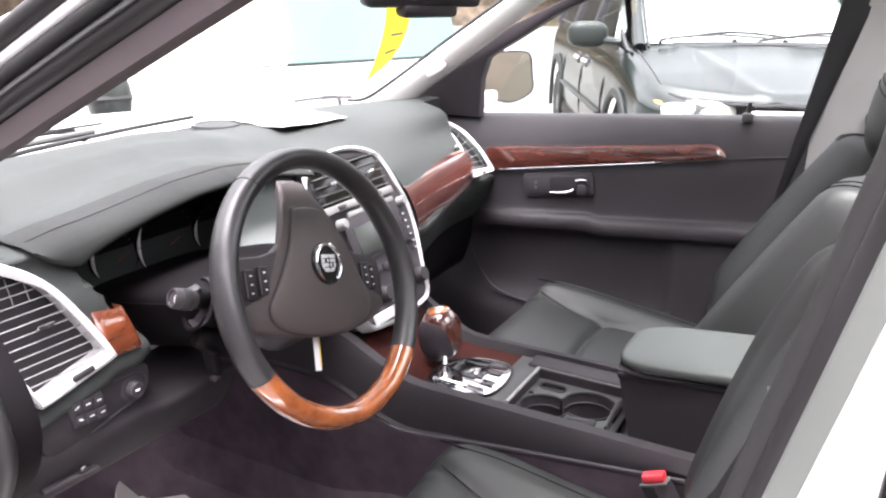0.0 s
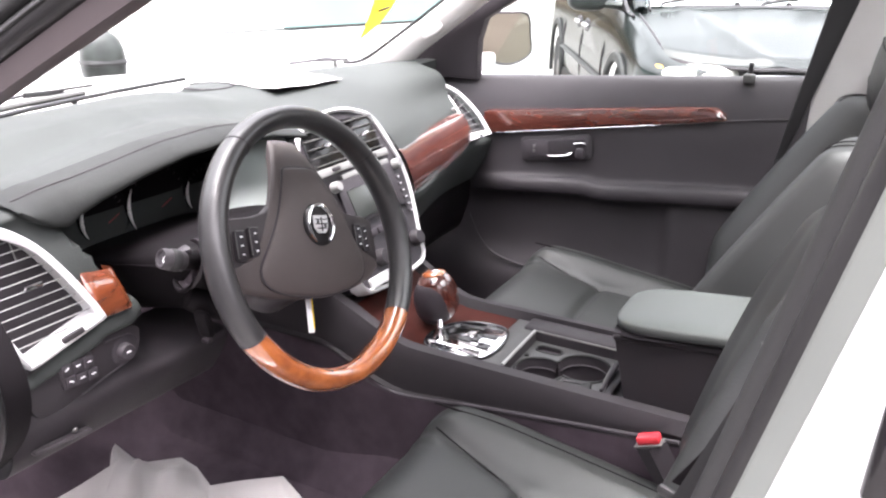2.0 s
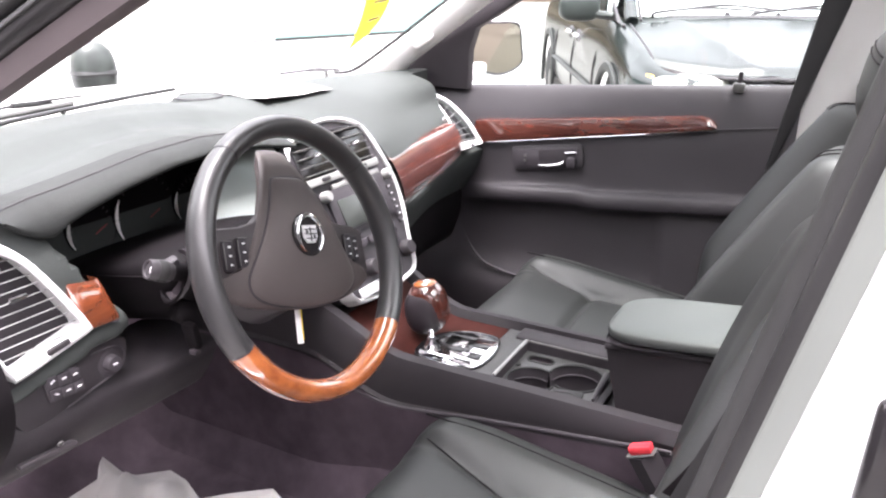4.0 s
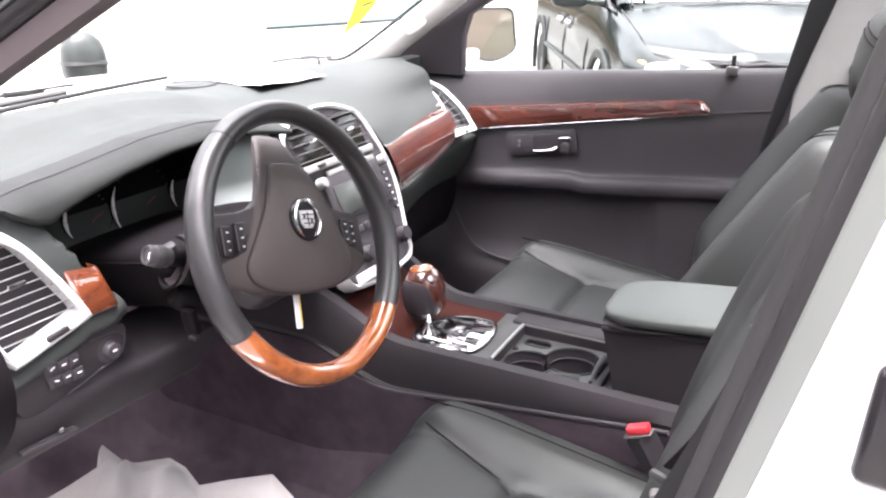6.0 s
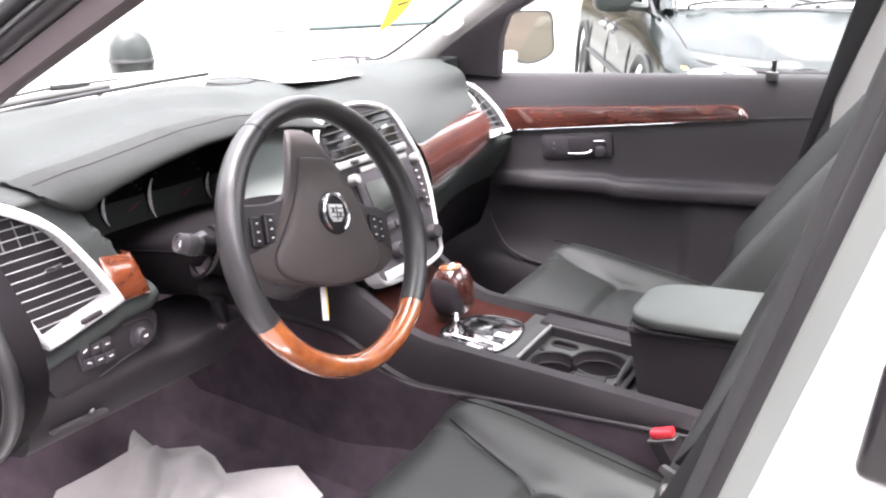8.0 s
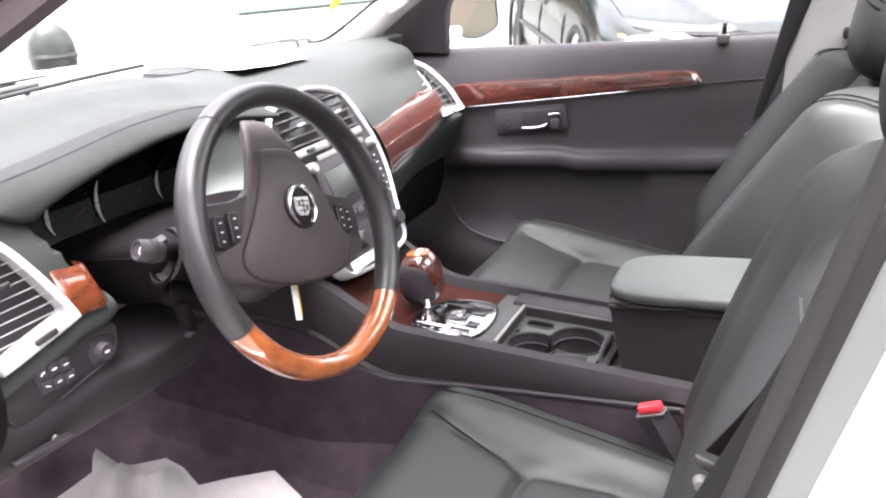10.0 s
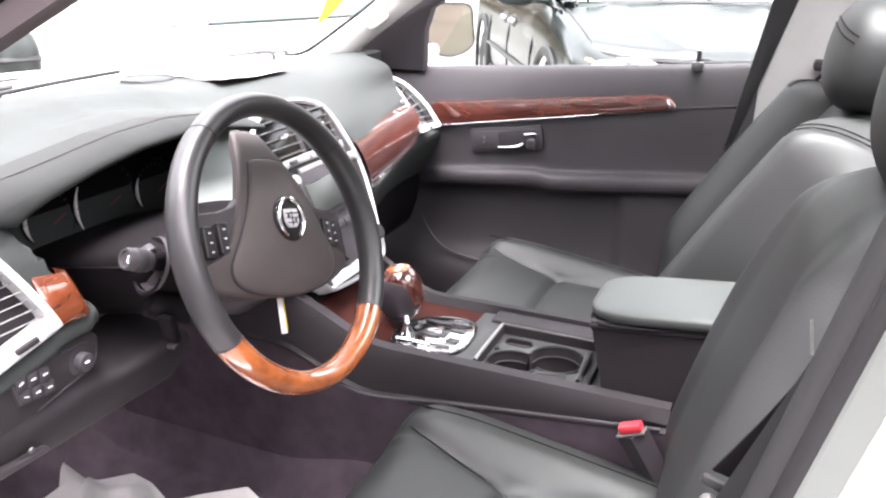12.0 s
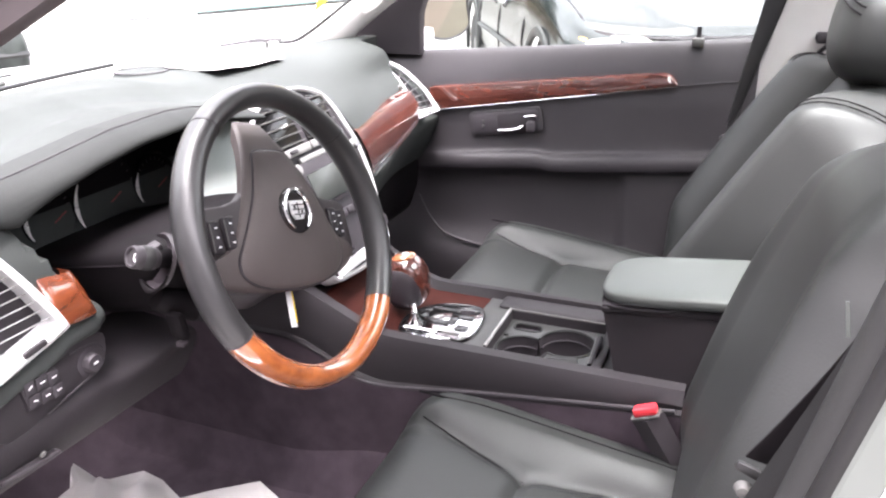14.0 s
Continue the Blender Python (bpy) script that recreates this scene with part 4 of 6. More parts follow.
part("vent_foot", plate([q + Vector((0.003, 0, 0.001)) for q in foot], (-0.012, 0, -0.004), 0.001), SILVER, pvent, "satin silver vent foot")
part("vent_thumbwheel", box((R[-3] + L[-3]) / 2 + Vector((0.005, 0, 0.002)), (0.004, 0.016, 0.006), 0.002), DARK, pvent, "small dark thumbwheel")
for i in range(8):
    a, b = R[2 + 3 * i], L[2 + 3 * i]
    part("slat", tube([a + Vector((-0.003, 0, 0)), b + Vector((-0.003, 0, 0))], 0.0013, 4, 6), SLAT, pvent, "silver louvre")
rows = []
for y in np.linspace(0.15, 0.70, 30):
    x0 = -0.165 - 0.10 * sstep(0.08, 0.60, y)
    rows.append(smooth_path([(x0 - 0.055, y, 0.815), (x0 - 0.050, y, 0.770), (x0 - 0.065, y, 0.700), (x0 - 0.110, y, 0.640), (x0 - 0.30, y, 0.610)], 24))
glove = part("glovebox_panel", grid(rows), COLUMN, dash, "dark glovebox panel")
part("trim_peg", lathe([(0.0001, 0.006), (0.0035, 0.0055), (0.0045, 0.004), (0.0045, -0.004)], pose(0, 0, 0, 0, 50, 0), (-0.288, 0.548, 1.011), 16), VENT_SLAT, dash, "small pale trim peg")
# papers and speaker grille on the dash top
pp = thing("paper_sheet", "white paper sheet lying on the dashboard by the windscreen", "paper")
rows = []
for i in range(15):
    f = i / 14
    rows.append([Vector((-0.425 - 0.22 * f, 0.060 + 0.22 * j / 14 + 0.08 * f, lerp(1.1075, 1.1040, f) + 0.008 * (1 - f) ** 4 * (1 - j / 14) ** 2 + 0.001 * math.sin(j * 0.7 + i))) for j in range(15)])
part("sheet", grid(rows), PAPER, pp)
gr = thing("dash_speaker", "round grey speaker grille in the dash top", "speaker grille")
part("grille", lathe([(0.0001, 0.004), (0.045, 0.003), (0.055, -0.004)], pose(0, 0, 0), (-0.615, 0.07, 1.1005), 32), DASH, gr)
part("grille_rim", tube([(-0.615 + 0.05 * math.cos(a), 0.07 + 0.05 * math.sin(a), 1.104) for a in np.linspace(0, math.tau, 25)[:-1]], 0.0016, 40, 6, closed=True), PLASTIC, gr, "fine grey rim")
# ---- steering wheel ----
TILT = radians(20.95)
wheel = thing("steering_wheel", "black leather steering wheel with orange-brown wood lower rim", "steering wheel")
wheel_axes = Matrix(((0, -math.sin(TILT), math.cos(TILT), 0.002), (1, 0, 0, -0.37), (0, math.cos(TILT), math.sin(TILT), 1.0), (0, 0, 0, 1)))
wheel.matrix_world = wheel_axes @ pose(0, 0, 0, 0, 0, -15)
RC, RT = 0.1750, 0.0150


def rim(a0, a1, r, n=40):
    pts = [(RC * math.cos(a), RC * math.sin(a), 0) for a in np.linspace(radians(a0), radians(a1), n)]
    bm = tube(pts, r, n, 20, flat=1.28, raw=True)
    return bm


part("rim", rim(-36.5, 216.5, RT, 90), RIM_LEATHER, wheel, "black leather rim")
part("wood_rim", rim(-143.2, -36.8, RT + 0.0003, 50), WOOD_RIM, wheel, "glossy orange-brown wood rim")
for a in (-36.5, -143.5, 47, 133):
    part("rim_seam", rim(a - 0.25, a + 0.25, RT + 0.0006, 4), DARK, wheel, "fine rim seam")


def hub_h(x, y):
    return 0.003 - 1.05 * x * x - 2.3 * max(y - 0.03, 0) ** 2 - 1.5 * max(-0.01 - y, 0) ** 2


def mirrored(half):
    """A closed outline from its right half, listed from the top middle to the bottom middle."""
    return [*half, *[(-a, b) for a, b in half[-2:0:-1]]]


def rounded(points, n):
    return smooth_path([(a, b, 0) for a, b in points], n, True)


def dome(outline, layers, centre=(0.0, 0.025)):
    c = Vector((*centre, 0))
    rows = []
    for s, lift in layers:
        rows.append([Vector((q.x, q.y, hub_h(q.x, q.y) + lift)) for q in [c + (p - c) * s for p in outline]])
    return grid(rows, closed_u=True, cap=True)


BODY = rounded(mirrored([(0.0, 0.154), (0.014, 0.1535), (0.0235, 0.150), (0.031, 0.132), (0.050, 0.092), (0.071, 0.049), (0.082, 0.024), (0.092, 0.006), (0.106, -0.007), (0.128, -0.018), (0.150, -0.024), (0.152, -0.034), (0.140, -0.040), (0.110, -0.052), (0.060, -0.063), (0.020, -0.067), (0.0, -0.0675)]), 150)
COVER = rounded(mirrored([(0.0, 0.1105), (0.018, 0.110), (0.029, 0.107), (0.036, 0.097), (0.061, 0.045), (0.079, 0.012), (0.092, -0.009), (0.099, -0.024), (0.095, -0.041), (0.075, -0.0545), (0.038, -0.0630), (0.0, -0.0655)]), 120)
part("hub", dome(BODY, [(0.86, -0.030), (0.985, -0.013), (1.0, -0.0105), (0.985, -0.0075), (0.94, -0.0055), (0.8, -0.005), (0.6, -0.005), (0.3, -0.005), (0.03, -0.005)]), HUB, wheel, "brown-grey hub cover")
part("airbag_cover", dome(COVER, [(1.0, -0.010), (1.0, -0.0045), (0.985, -0.0020), (0.95, -0.0006), (0.8, 0.0008), (0.55, 0.0022), (0.3, 0.0030), (0.03, 0.0034)]), HUB, wheel, "raised airbag cover")
part("cover_groove", tube([Vector((q.x, q.y, hub_h(q.x, q.y) - 0.0042)) for q in COVER][::3], 0.0016, 120, 6, closed=True), BLACKTRIM, wheel, "dark groove round the cover")
part("hanging_tag", box((-0.006, -0.076, -0.030), (0.0115, 0.070, 0.0012), 0.0004, pose(0, 0, 0, 0, 0, -5), 1), LEGEND, wheel, "white paper tag under the hub")
part("tag_edge", box((-0.0010, -0.0765, -0.0296), (0.0020, 0.060, 0.0014), 0, pose(0, 0, 0, 0, 0, -5), 1), YELLOW, wheel, "yellowed tag edge")
part("lower_shroud", blob((0, -0.010, -0.066), (0.085, 0.050, 0.030), 2.6, 32, 14), JET, wheel, "black lower shroud")
for s in (-1, 1):
    k = [(s * 0.056, 0.064), (s * 0.074, 0.050), (s * 0.095, 0.045), (s * 0.128, 0.044), (s * 0.150, 0.036), (s * 0.152, -0.022), (s * 0.142, -0.028), (s * 0.115, -0.020), (s * 0.080, -0.012), (s * 0.060, 0.010)]
    part("spoke", plate([Vector((a, b, max(hub_h(a, b), -0.015) - 0.0105)) for a, b in k][::s], (0, 0, -0.012), 0.003), SPOKE, wheel, "dark side spoke")
    for n in range(2):
        bx, by = s * (0.100 + 0.019 * n), 0.012 - 0.003 * n
        b = part("spoke_button", box((bx, by, hub_h(bx, by) - 0.0085), (0.0155, 0.038, 0.008), 0.003), BLACKTRIM, wheel, "black rocker button")
        part("button_edge", box((bx - 0.0076, by, hub_h(bx, by) - 0.0046), (0.0009, 0.032, 0.0016), 0), SLAT, b, "bright button edge")
        part("button_edge", box((bx, by + 0.0185, hub_h(bx, by) - 0.0046), (0.013, 0.0009, 0.0016), 0), SLAT, b, "bright button edge")
        for m in range(3):
            part("legend", box((bx + 0.001, by + 0.011 - 0.011 * m, hub_h(bx, by) - 0.0042), (0.0036, 0.0018, 0.0008), 0), LEGEND, b, "small white mark")
em = part("emblem", lathe([(0.0001, 0.0), (0.028, 0.0), (0.030, -0.005)], pose(0, 0, 0), (0, 0.028, 0.0078), 36), GLOSSBLACK, wheel, "round black emblem")
part("emblem_ring", tube([(0.0235 * math.cos(a), 0.028 + 0.0255 * math.sin(a), 0.0090) for a in np.linspace(radians(-58), radians(238), 25)], [0.0010, 0.0026, 0.0030, 0.0026, 0.0010], 48, 8), CHROME, em, "open chrome ring")
part("emblem_shield", plate([(-0.013, 0.040, 0.0098), (0.013, 0.040, 0.0098), (0.013, 0.024, 0.0098), (0.007, 0.0165, 0.0098), (-0.007, 0.0165, 0.0098), (-0.013, 0.024, 0.0098)][::-1], (0, 0, -0.002), 0.0006), SILVER, em, "plain bright shield")
for a, b, c, d in ((0, 0.0345, 0.0225, 0.0012), (0, 0.0285, 0.0225, 0.0012), (0, 0.0225, 0.0190, 0.0012), (0, 0.028, 0.0012, 0.0190), (-0.0065, 0.0315, 0.0030, 0.0036), (0.0065, 0.0255, 0.0030, 0.0036)):
    part("emblem_bar", box((a, b, 0.0102), (c, d, 0.0010), 0), GLOSSBLACK, em)

# ---- centre console ----
con = thing("centre_console", "dark centre console with wood shifter plate and cup holders", "console")
rows = []
for x in np.linspace(-0.60, 0.46, 50):
    w = 0.128 + 0.012 * sstep(0.0, -0.2, x)
    t = 0.735 + 0.075 * sstep(0.0, -0.20, x)
    dip = 0.018 + 0.070 * sstep(0.110, 0.126, x) * (1 - sstep(0.315, 0.33, x))
    g = lerp(0.090, 0.026, min(max((x + 0.10) / 0.56, 0), 1))
    p = [(-w - 0.012, 0.45), (-w - 0.010, t - g - 0.006), (-w - 0.004, t - g), (-w - 0.006, t - 0.020), (-w + 0.004, t), (-w + 0.022, t + 0.002), (-w + 0.034, t - dip), (w - 0.034, t - dip), (w - 0.022, t + 0.002), (w - 0.004, t), (w + 0.006, t - 0.020), (w + 0.004, t - g), (w + 0.010, t - g - 0.006), (w + 0.012, 0.45)]
    rows.append([Vector((x, a, b)) for a, b in p])
part("console_body", grid(rows, cap=False), CONSOLE, con, "dark padded console sides")
for s in (-1, 1):
    part("console_skirt", grid([[Vector((x, s * (0.1420 + 0.012 * sstep(0.0, -0.2, x)), z)) for z in np.linspace(0.44, 0.728 + 0.075 * sstep(0.0, -0.20, x) - lerp(0.090, 0.026, min(max((x + 0.10) / 0.56, 0), 1)), 8)] for x in np.linspace(-0.60, 0.46, 40)]), CARPET, con, "carpeted lower console side")
    part("console_line", tube([(-0.10, s * 0.146, 0.668), (-0.02, s * 0.140, 0.650), (0.15, s * 0.137, 0.671), (0.45, s * 0.137, 0.707)], 0.003, 30, 8), PLASTIC, con, "grey trim line")
rows = []
for x in np.linspace(-0.135, 0.098, 24):
    z = 0.7225 + 0.075 * sstep(0.0, -0.20, x)
    hw = 0.096 - 0.018 * sstep(0.09, 0.118, x)
    rows.append([Vector((x, y, z + 0.002 * (1 - (y / hw) ** 2))) for y in np.linspace(-hw, hw, 12)])
part("console_bridge", box((0.1225, 0.0, 0.7225), (0.048, 0.184, 0.010), 0.003), TRAY, con, "grey bridge before the tray")
part("wood_plate", grid(rows), WOOD_PLATE, con, "red-brown wood plate, darkened for shade under the dash")
GO = Vector((0.056, -0.024, 0.0))
gate = part("shift_gate", plate([Vector((q.x, q.y, 0.729)) + GO for q in smooth_path([(-0.052, -0.068, 0), (0.040, -0.070, 0), (0.062, -0.034, 0), (0.056, 0.034, 0), (0.030, 0.062, 0), (-0.030, 0.050, 0), (-0.066, 0.0, 0)], 40, True)], (0, 0, -0.01), 0.002), CHROME, con, "chrome shift gate")
part("gate_frame", tube([Vector((q.x, q.y, 0.7295)) + GO for q in smooth_path([(-0.052, -0.068, 0), (0.040, -0.070, 0), (0.062, -0.034, 0), (0.056, 0.034, 0), (0.030, 0.062, 0), (-0.030, 0.050, 0), (-0.066, 0.0, 0)], 24, True)], 0.0026, 60, 8, closed=True), GLOSSBLACK, gate, "black edge of the gate")
for a, b, c, d in ((-0.022, -0.012, 0.062, 0.014), (0.024, 0.018, 0.040, 0.014), (0.0, -0.047, 0.080, 0.006), (-0.045, -0.005, 0.016, 0.050), (0.036, -0.022, 0.022, 0.018), (-0.014, 0.036, 0.050, 0.008), (0.012, 0.003, 0.014, 0.030)):
    part("gate_slot", box(Vector((a, b, 0.7300)) + GO, (c, d, 0.003), 0.0008), GLOSSBLACK, gate, "black gate slot")
part("gate_rail", tube([Vector((-0.050, -0.060, 0.734)) + GO, Vector((0.0, -0.064, 0.737)) + GO, Vector((0.046, -0.060, 0.733)) + GO], 0.0045, 14, 8), CHROME, gate, "bright gate rail")
lev = part("shift_lever", tube([(0.010, -0.050, 0.727), (0.004, -0.042, 0.748), (-0.010, -0.024, 0.775)], [0.013, 0.006, 0.007], 12, 12), CHROME, con, "chrome shift lever")
part("lever_boot", lathe([(0.016, 0.0), (0.013, 0.006), (0.008, 0.012), (0.007, 0.020)], pose(0, 0, 0), (0.010, -0.050, 0.727), 18), CHROME, lev, "bright collar under the lever")
part("lever_knob", blob((-0.018, -0.012, 0.787), (0.036, 0.033, 0.046), 2.5, 32, 20, pose(0, 0, 0, 0, -12, 0)), WOOD_KNOB, lev, "glossy dark wood knob")
part("knob_face", blob((-0.021, -0.020, 0.780), (0.036, 0.030, 0.042), 2.5, 28, 16, pose(0, 0, 0, 0, -12, 0)), JET, lev, "black leather knob side")
part("knob_cap", blob((-0.026, -0.012, 0.829), (0.022, 0.019, 0.007), 2.2, 24, 8, pose(0, 0, 0, 0, -12, 0)), WOOD_RIM, lev, "orange-brown knob cap")
part("knob_button", blob((-0.024, -0.014, 0.835), (0.010, 0.006, 0.003), 2.4, 16, 8, pose(0, 0, 0, 0, -12, 0)), CHROME, lev, "bright knob inlay")
# cup holder tray: a sunken grey insert with two joined wells and a coin slot
WELLS = ((0.197, -0.046, 0.041), (0.262, -0.006, 0.046))
SLOT = (0.186, 0.027, 0.024, 0.0115)
TZ = 0.712
bm = bmesh.new()
bmesh.ops.create_grid(bm, x_segments=96, y_segments=80, size=0.5)
for v in bm.verts:
    v.co = Vector((0.2345 + v.co.x * 0.172, -0.020 + v.co.y * 0.144, TZ))


def in_slot(p):
    dx = max(abs(p.x - SLOT[0]) - (SLOT[2] - SLOT[3]), 0)
    return math.hypot(dx, p.y - SLOT[1]) < SLOT[3]


gone = [f for f in bm.faces for c in (f.calc_center_median(),) if in_slot(c) or any(math.hypot(c.x - x, c.y - y) < r for x, y, r in WELLS)]
bmesh.ops.delete(bm, geom=gone, context="FACES")
tray = part("cup_tray", bm, TRAY, con, "grey sunken cup holder tray")
for n, (x, y, r) in enumerate(WELLS):
    ox, oy, orr = WELLS[1 - n]
    angles = [a for a in np.linspace(0, math.tau, 72, endpoint=False) if math.hypot(x + r * math.cos(a) - ox, y + r * math.sin(a) - oy) > orr - 0.001]
    cut = max(range(len(angles)), key=lambda i: (angles[i] - angles[i - 1]) % math.tau)
    angles = angles[cut:] + angles[:cut]
    rows = [[Vector((x + rr * math.cos(a), y + rr * math.sin(a), TZ + h)) for a in angles] for rr, h in ((r + 0.001, 0.0), (r - 0.001, -0.010), (r - 0.004, -0.052))]
    part("cup_well", grid(rows), BLACKTRIM, tray, "round black cup well")
    part("well_floor", lathe([(0.0001, -0.052), (r, -0.052), (r + 0.001, -0.056)], pose(0, 0, 0), (x, y, TZ - 0.0006 * n), 32), BLACKTRIM, tray, "black well floor")
    part("well_rim", tube([(x + (r + 0.0005) * math.cos(a), y + (r + 0.0005) * math.sin(a), TZ + 0.0006) for a in angles[::3]], 0.0024, 60, 6), SEAL_GREY, tray, "rounded well rim")
    part("well_ledge", tube([(x + (r - 0.004) * math.cos(a), y + (r - 0.004) * math.sin(a), TZ - 0.016) for a in angles[::3]], 0.0016, 60, 6), PLASTIC, tray, "thin ledge inside the well")
ring = [(SLOT[0] + k * (SLOT[2] - SLOT[3]) + SLOT[3] * math.cos(a), SLOT[1] + SLOT[3] * math.sin(a), TZ) for k, a0 in ((1, -math.pi / 2), (-1, math.pi / 2)) for a in np.linspace(a0, a0 + math.pi, 9)]
part("coin_slot", grid([[Vector(q) + Vector((0, 0, h)) for q in ring] for h in (0.0, -0.007)] + [[Vector((SLOT[0], SLOT[1], TZ - 0.007)).lerp(Vector(q), 0.03) + Vector((0, 0, -0.0003)) for q in ring]], closed_u=True), JET, tray, "black coin slot")
part("slot_rim", tube(ring, 0.0018, 50, 6, closed=True), SEAL_GREY, tray, "rounded slot rim")
for i in range(5):
    part("coin_rib", box((SLOT[0] - 0.014 + 0.007 * i, SLOT[1], TZ - 0.006), (0.0016, 0.019, 0.0010), 0), JET, tray, "fine coin rib")
# sunken walls and rims of the tray
for c, d in (((0.1490, -0.020, 0.720), (0.004, 0.148, 0.018)), ((0.3205, -0.020, 0.720), (0.004, 0.148, 0.018)), ((0.2345, 0.0530, 0.720), (0.176, 0.004, 0.018)), ((0.2345, -0.0930, 0.720), (0.176, 0.004, 0.018))):
    part("tray_wall", box(c, d, 0.0012, None, 1), BLACKTRIM, tray, "black tray wall")
part("tray_edge", tube([(0.1485, -0.091, 0.730), (0.1475, -0.02, 0.730), (0.1470, 0.052, 0.730)], 0.0030, 10, 8), VENT_SLAT, tray, "bright tray edge")
part("tray_edge", tube([(0.148, 0.0535, 0.730), (0.23, 0.0530, 0.730), (0.322, 0.0520, 0.730)], 0.0018, 10, 8), SLAT, tray, "thin bright tray edge")
part("well_clip", box((0.268, -0.066, TZ + 0.003), (0.050, 0.020, 0.005), 0.002, pose(0, 0, 0, 0, 0, 10)), SEAL_GREY, tray, "grey tray clip")
part("clip_slot", box((0.262, -0.067, TZ + 0.0058), (0.030, 0.004, 0.0012), 0, pose(0, 0, 0, 0, 0, 10)), JET, tray, "dark clip slot")
part("tray_screw", lathe([(0.0001, 0.003), (0.004, 0.003), (0.005, 0.0)], pose(0, 0, 0), (0.158, -0.008, TZ), 12), SEAL_GREY, tray, "small tray screw")
part("tray_latch", tube([(0.316, -0.078, 0.722), (0.317, -0.045, 0.733), (0.316, -0.010, 0.736)], 0.0052, 12, 8), JET, tray, "black tray latch")
part("latch_edge", tube([(0.311, -0.078, 0.724), (0.312, -0.045, 0.735), (0.311, -0.010, 0.738)], 0.0011, 12, 8), SLAT, tray, "thin bright latch edge")
part("console_cheek", box((0.225, 0.0775, 0.7255), (0.205, 0.044, 0.016), 0.006, None, 3), CONSOLE, con, "padded console edge beside the tray")
part("tray_back", box((0.328, -0.020, 0.7225), (0.012, 0.150, 0.014), 0.003), CONSOLE, con)
# armrest
arm = thing("armrest_box", "padded grey-black leather armrest box on the console", "armrest")
rows = []
for f in np.linspace(0.0, 1.0, 9):
    x0, hy = lerp(0.362, 0.331, f), lerp(0.070, 0.076, f)
    rows.append([Vector((x0 if k in (0, 1) else lerp(x0, 0.606, t), sy * hy - 0.0225, lerp(0.690, 0.838, f))) for sy, ts in ((-1, (0.0, 0.02, 0.5, 1.0)), (1, (1.0, 0.5, 0.02, 0.0))) for k, t in ((2, t) for t in ts)])
part("box_body", grid(rows, closed_u=True, cap=True), CONSOLE, arm, "dark grey box, narrower below")
LID = Matrix.Translation((0.470, -0.0225, 0.860)) @ pose(0, 0, 0, 0, -5.5, 0)
bm = blob((0, 0, 0), (0.148, 0.0835, 0.0130), 4.2, 72, 24)
bm.transform(LID)
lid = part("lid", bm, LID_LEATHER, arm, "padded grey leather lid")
bm = box((0, 0, -0.0165), (0.284, 0.157, 0.011), 0.004, None, 3)
bm.transform(LID)
part("lid_rim", bm, CONSOLE, lid, "dark rim under the lid")
edge = smooth_path([(0.138 * sx * u, 0.0755 * sy * v, -0.0112) for sx, sy, u, v in ((-1, -1, 0.92, 1.03), (0, -1, 0, 1.045), (1, -1, 0.92, 1.03), (1, 0, 1.045, 0), (1, 1, 0.92, 1.03), (0, 1, 0, 1.045), (-1, 1, 0.92, 1.03), (-1, 0, 1.045, 0))], 80, True)
part("lid_seam", tube([LID @ Vector(q) for q in edge], 0.0022, 120, 6, closed=True), COLUMN, lid, "dark lid seam")

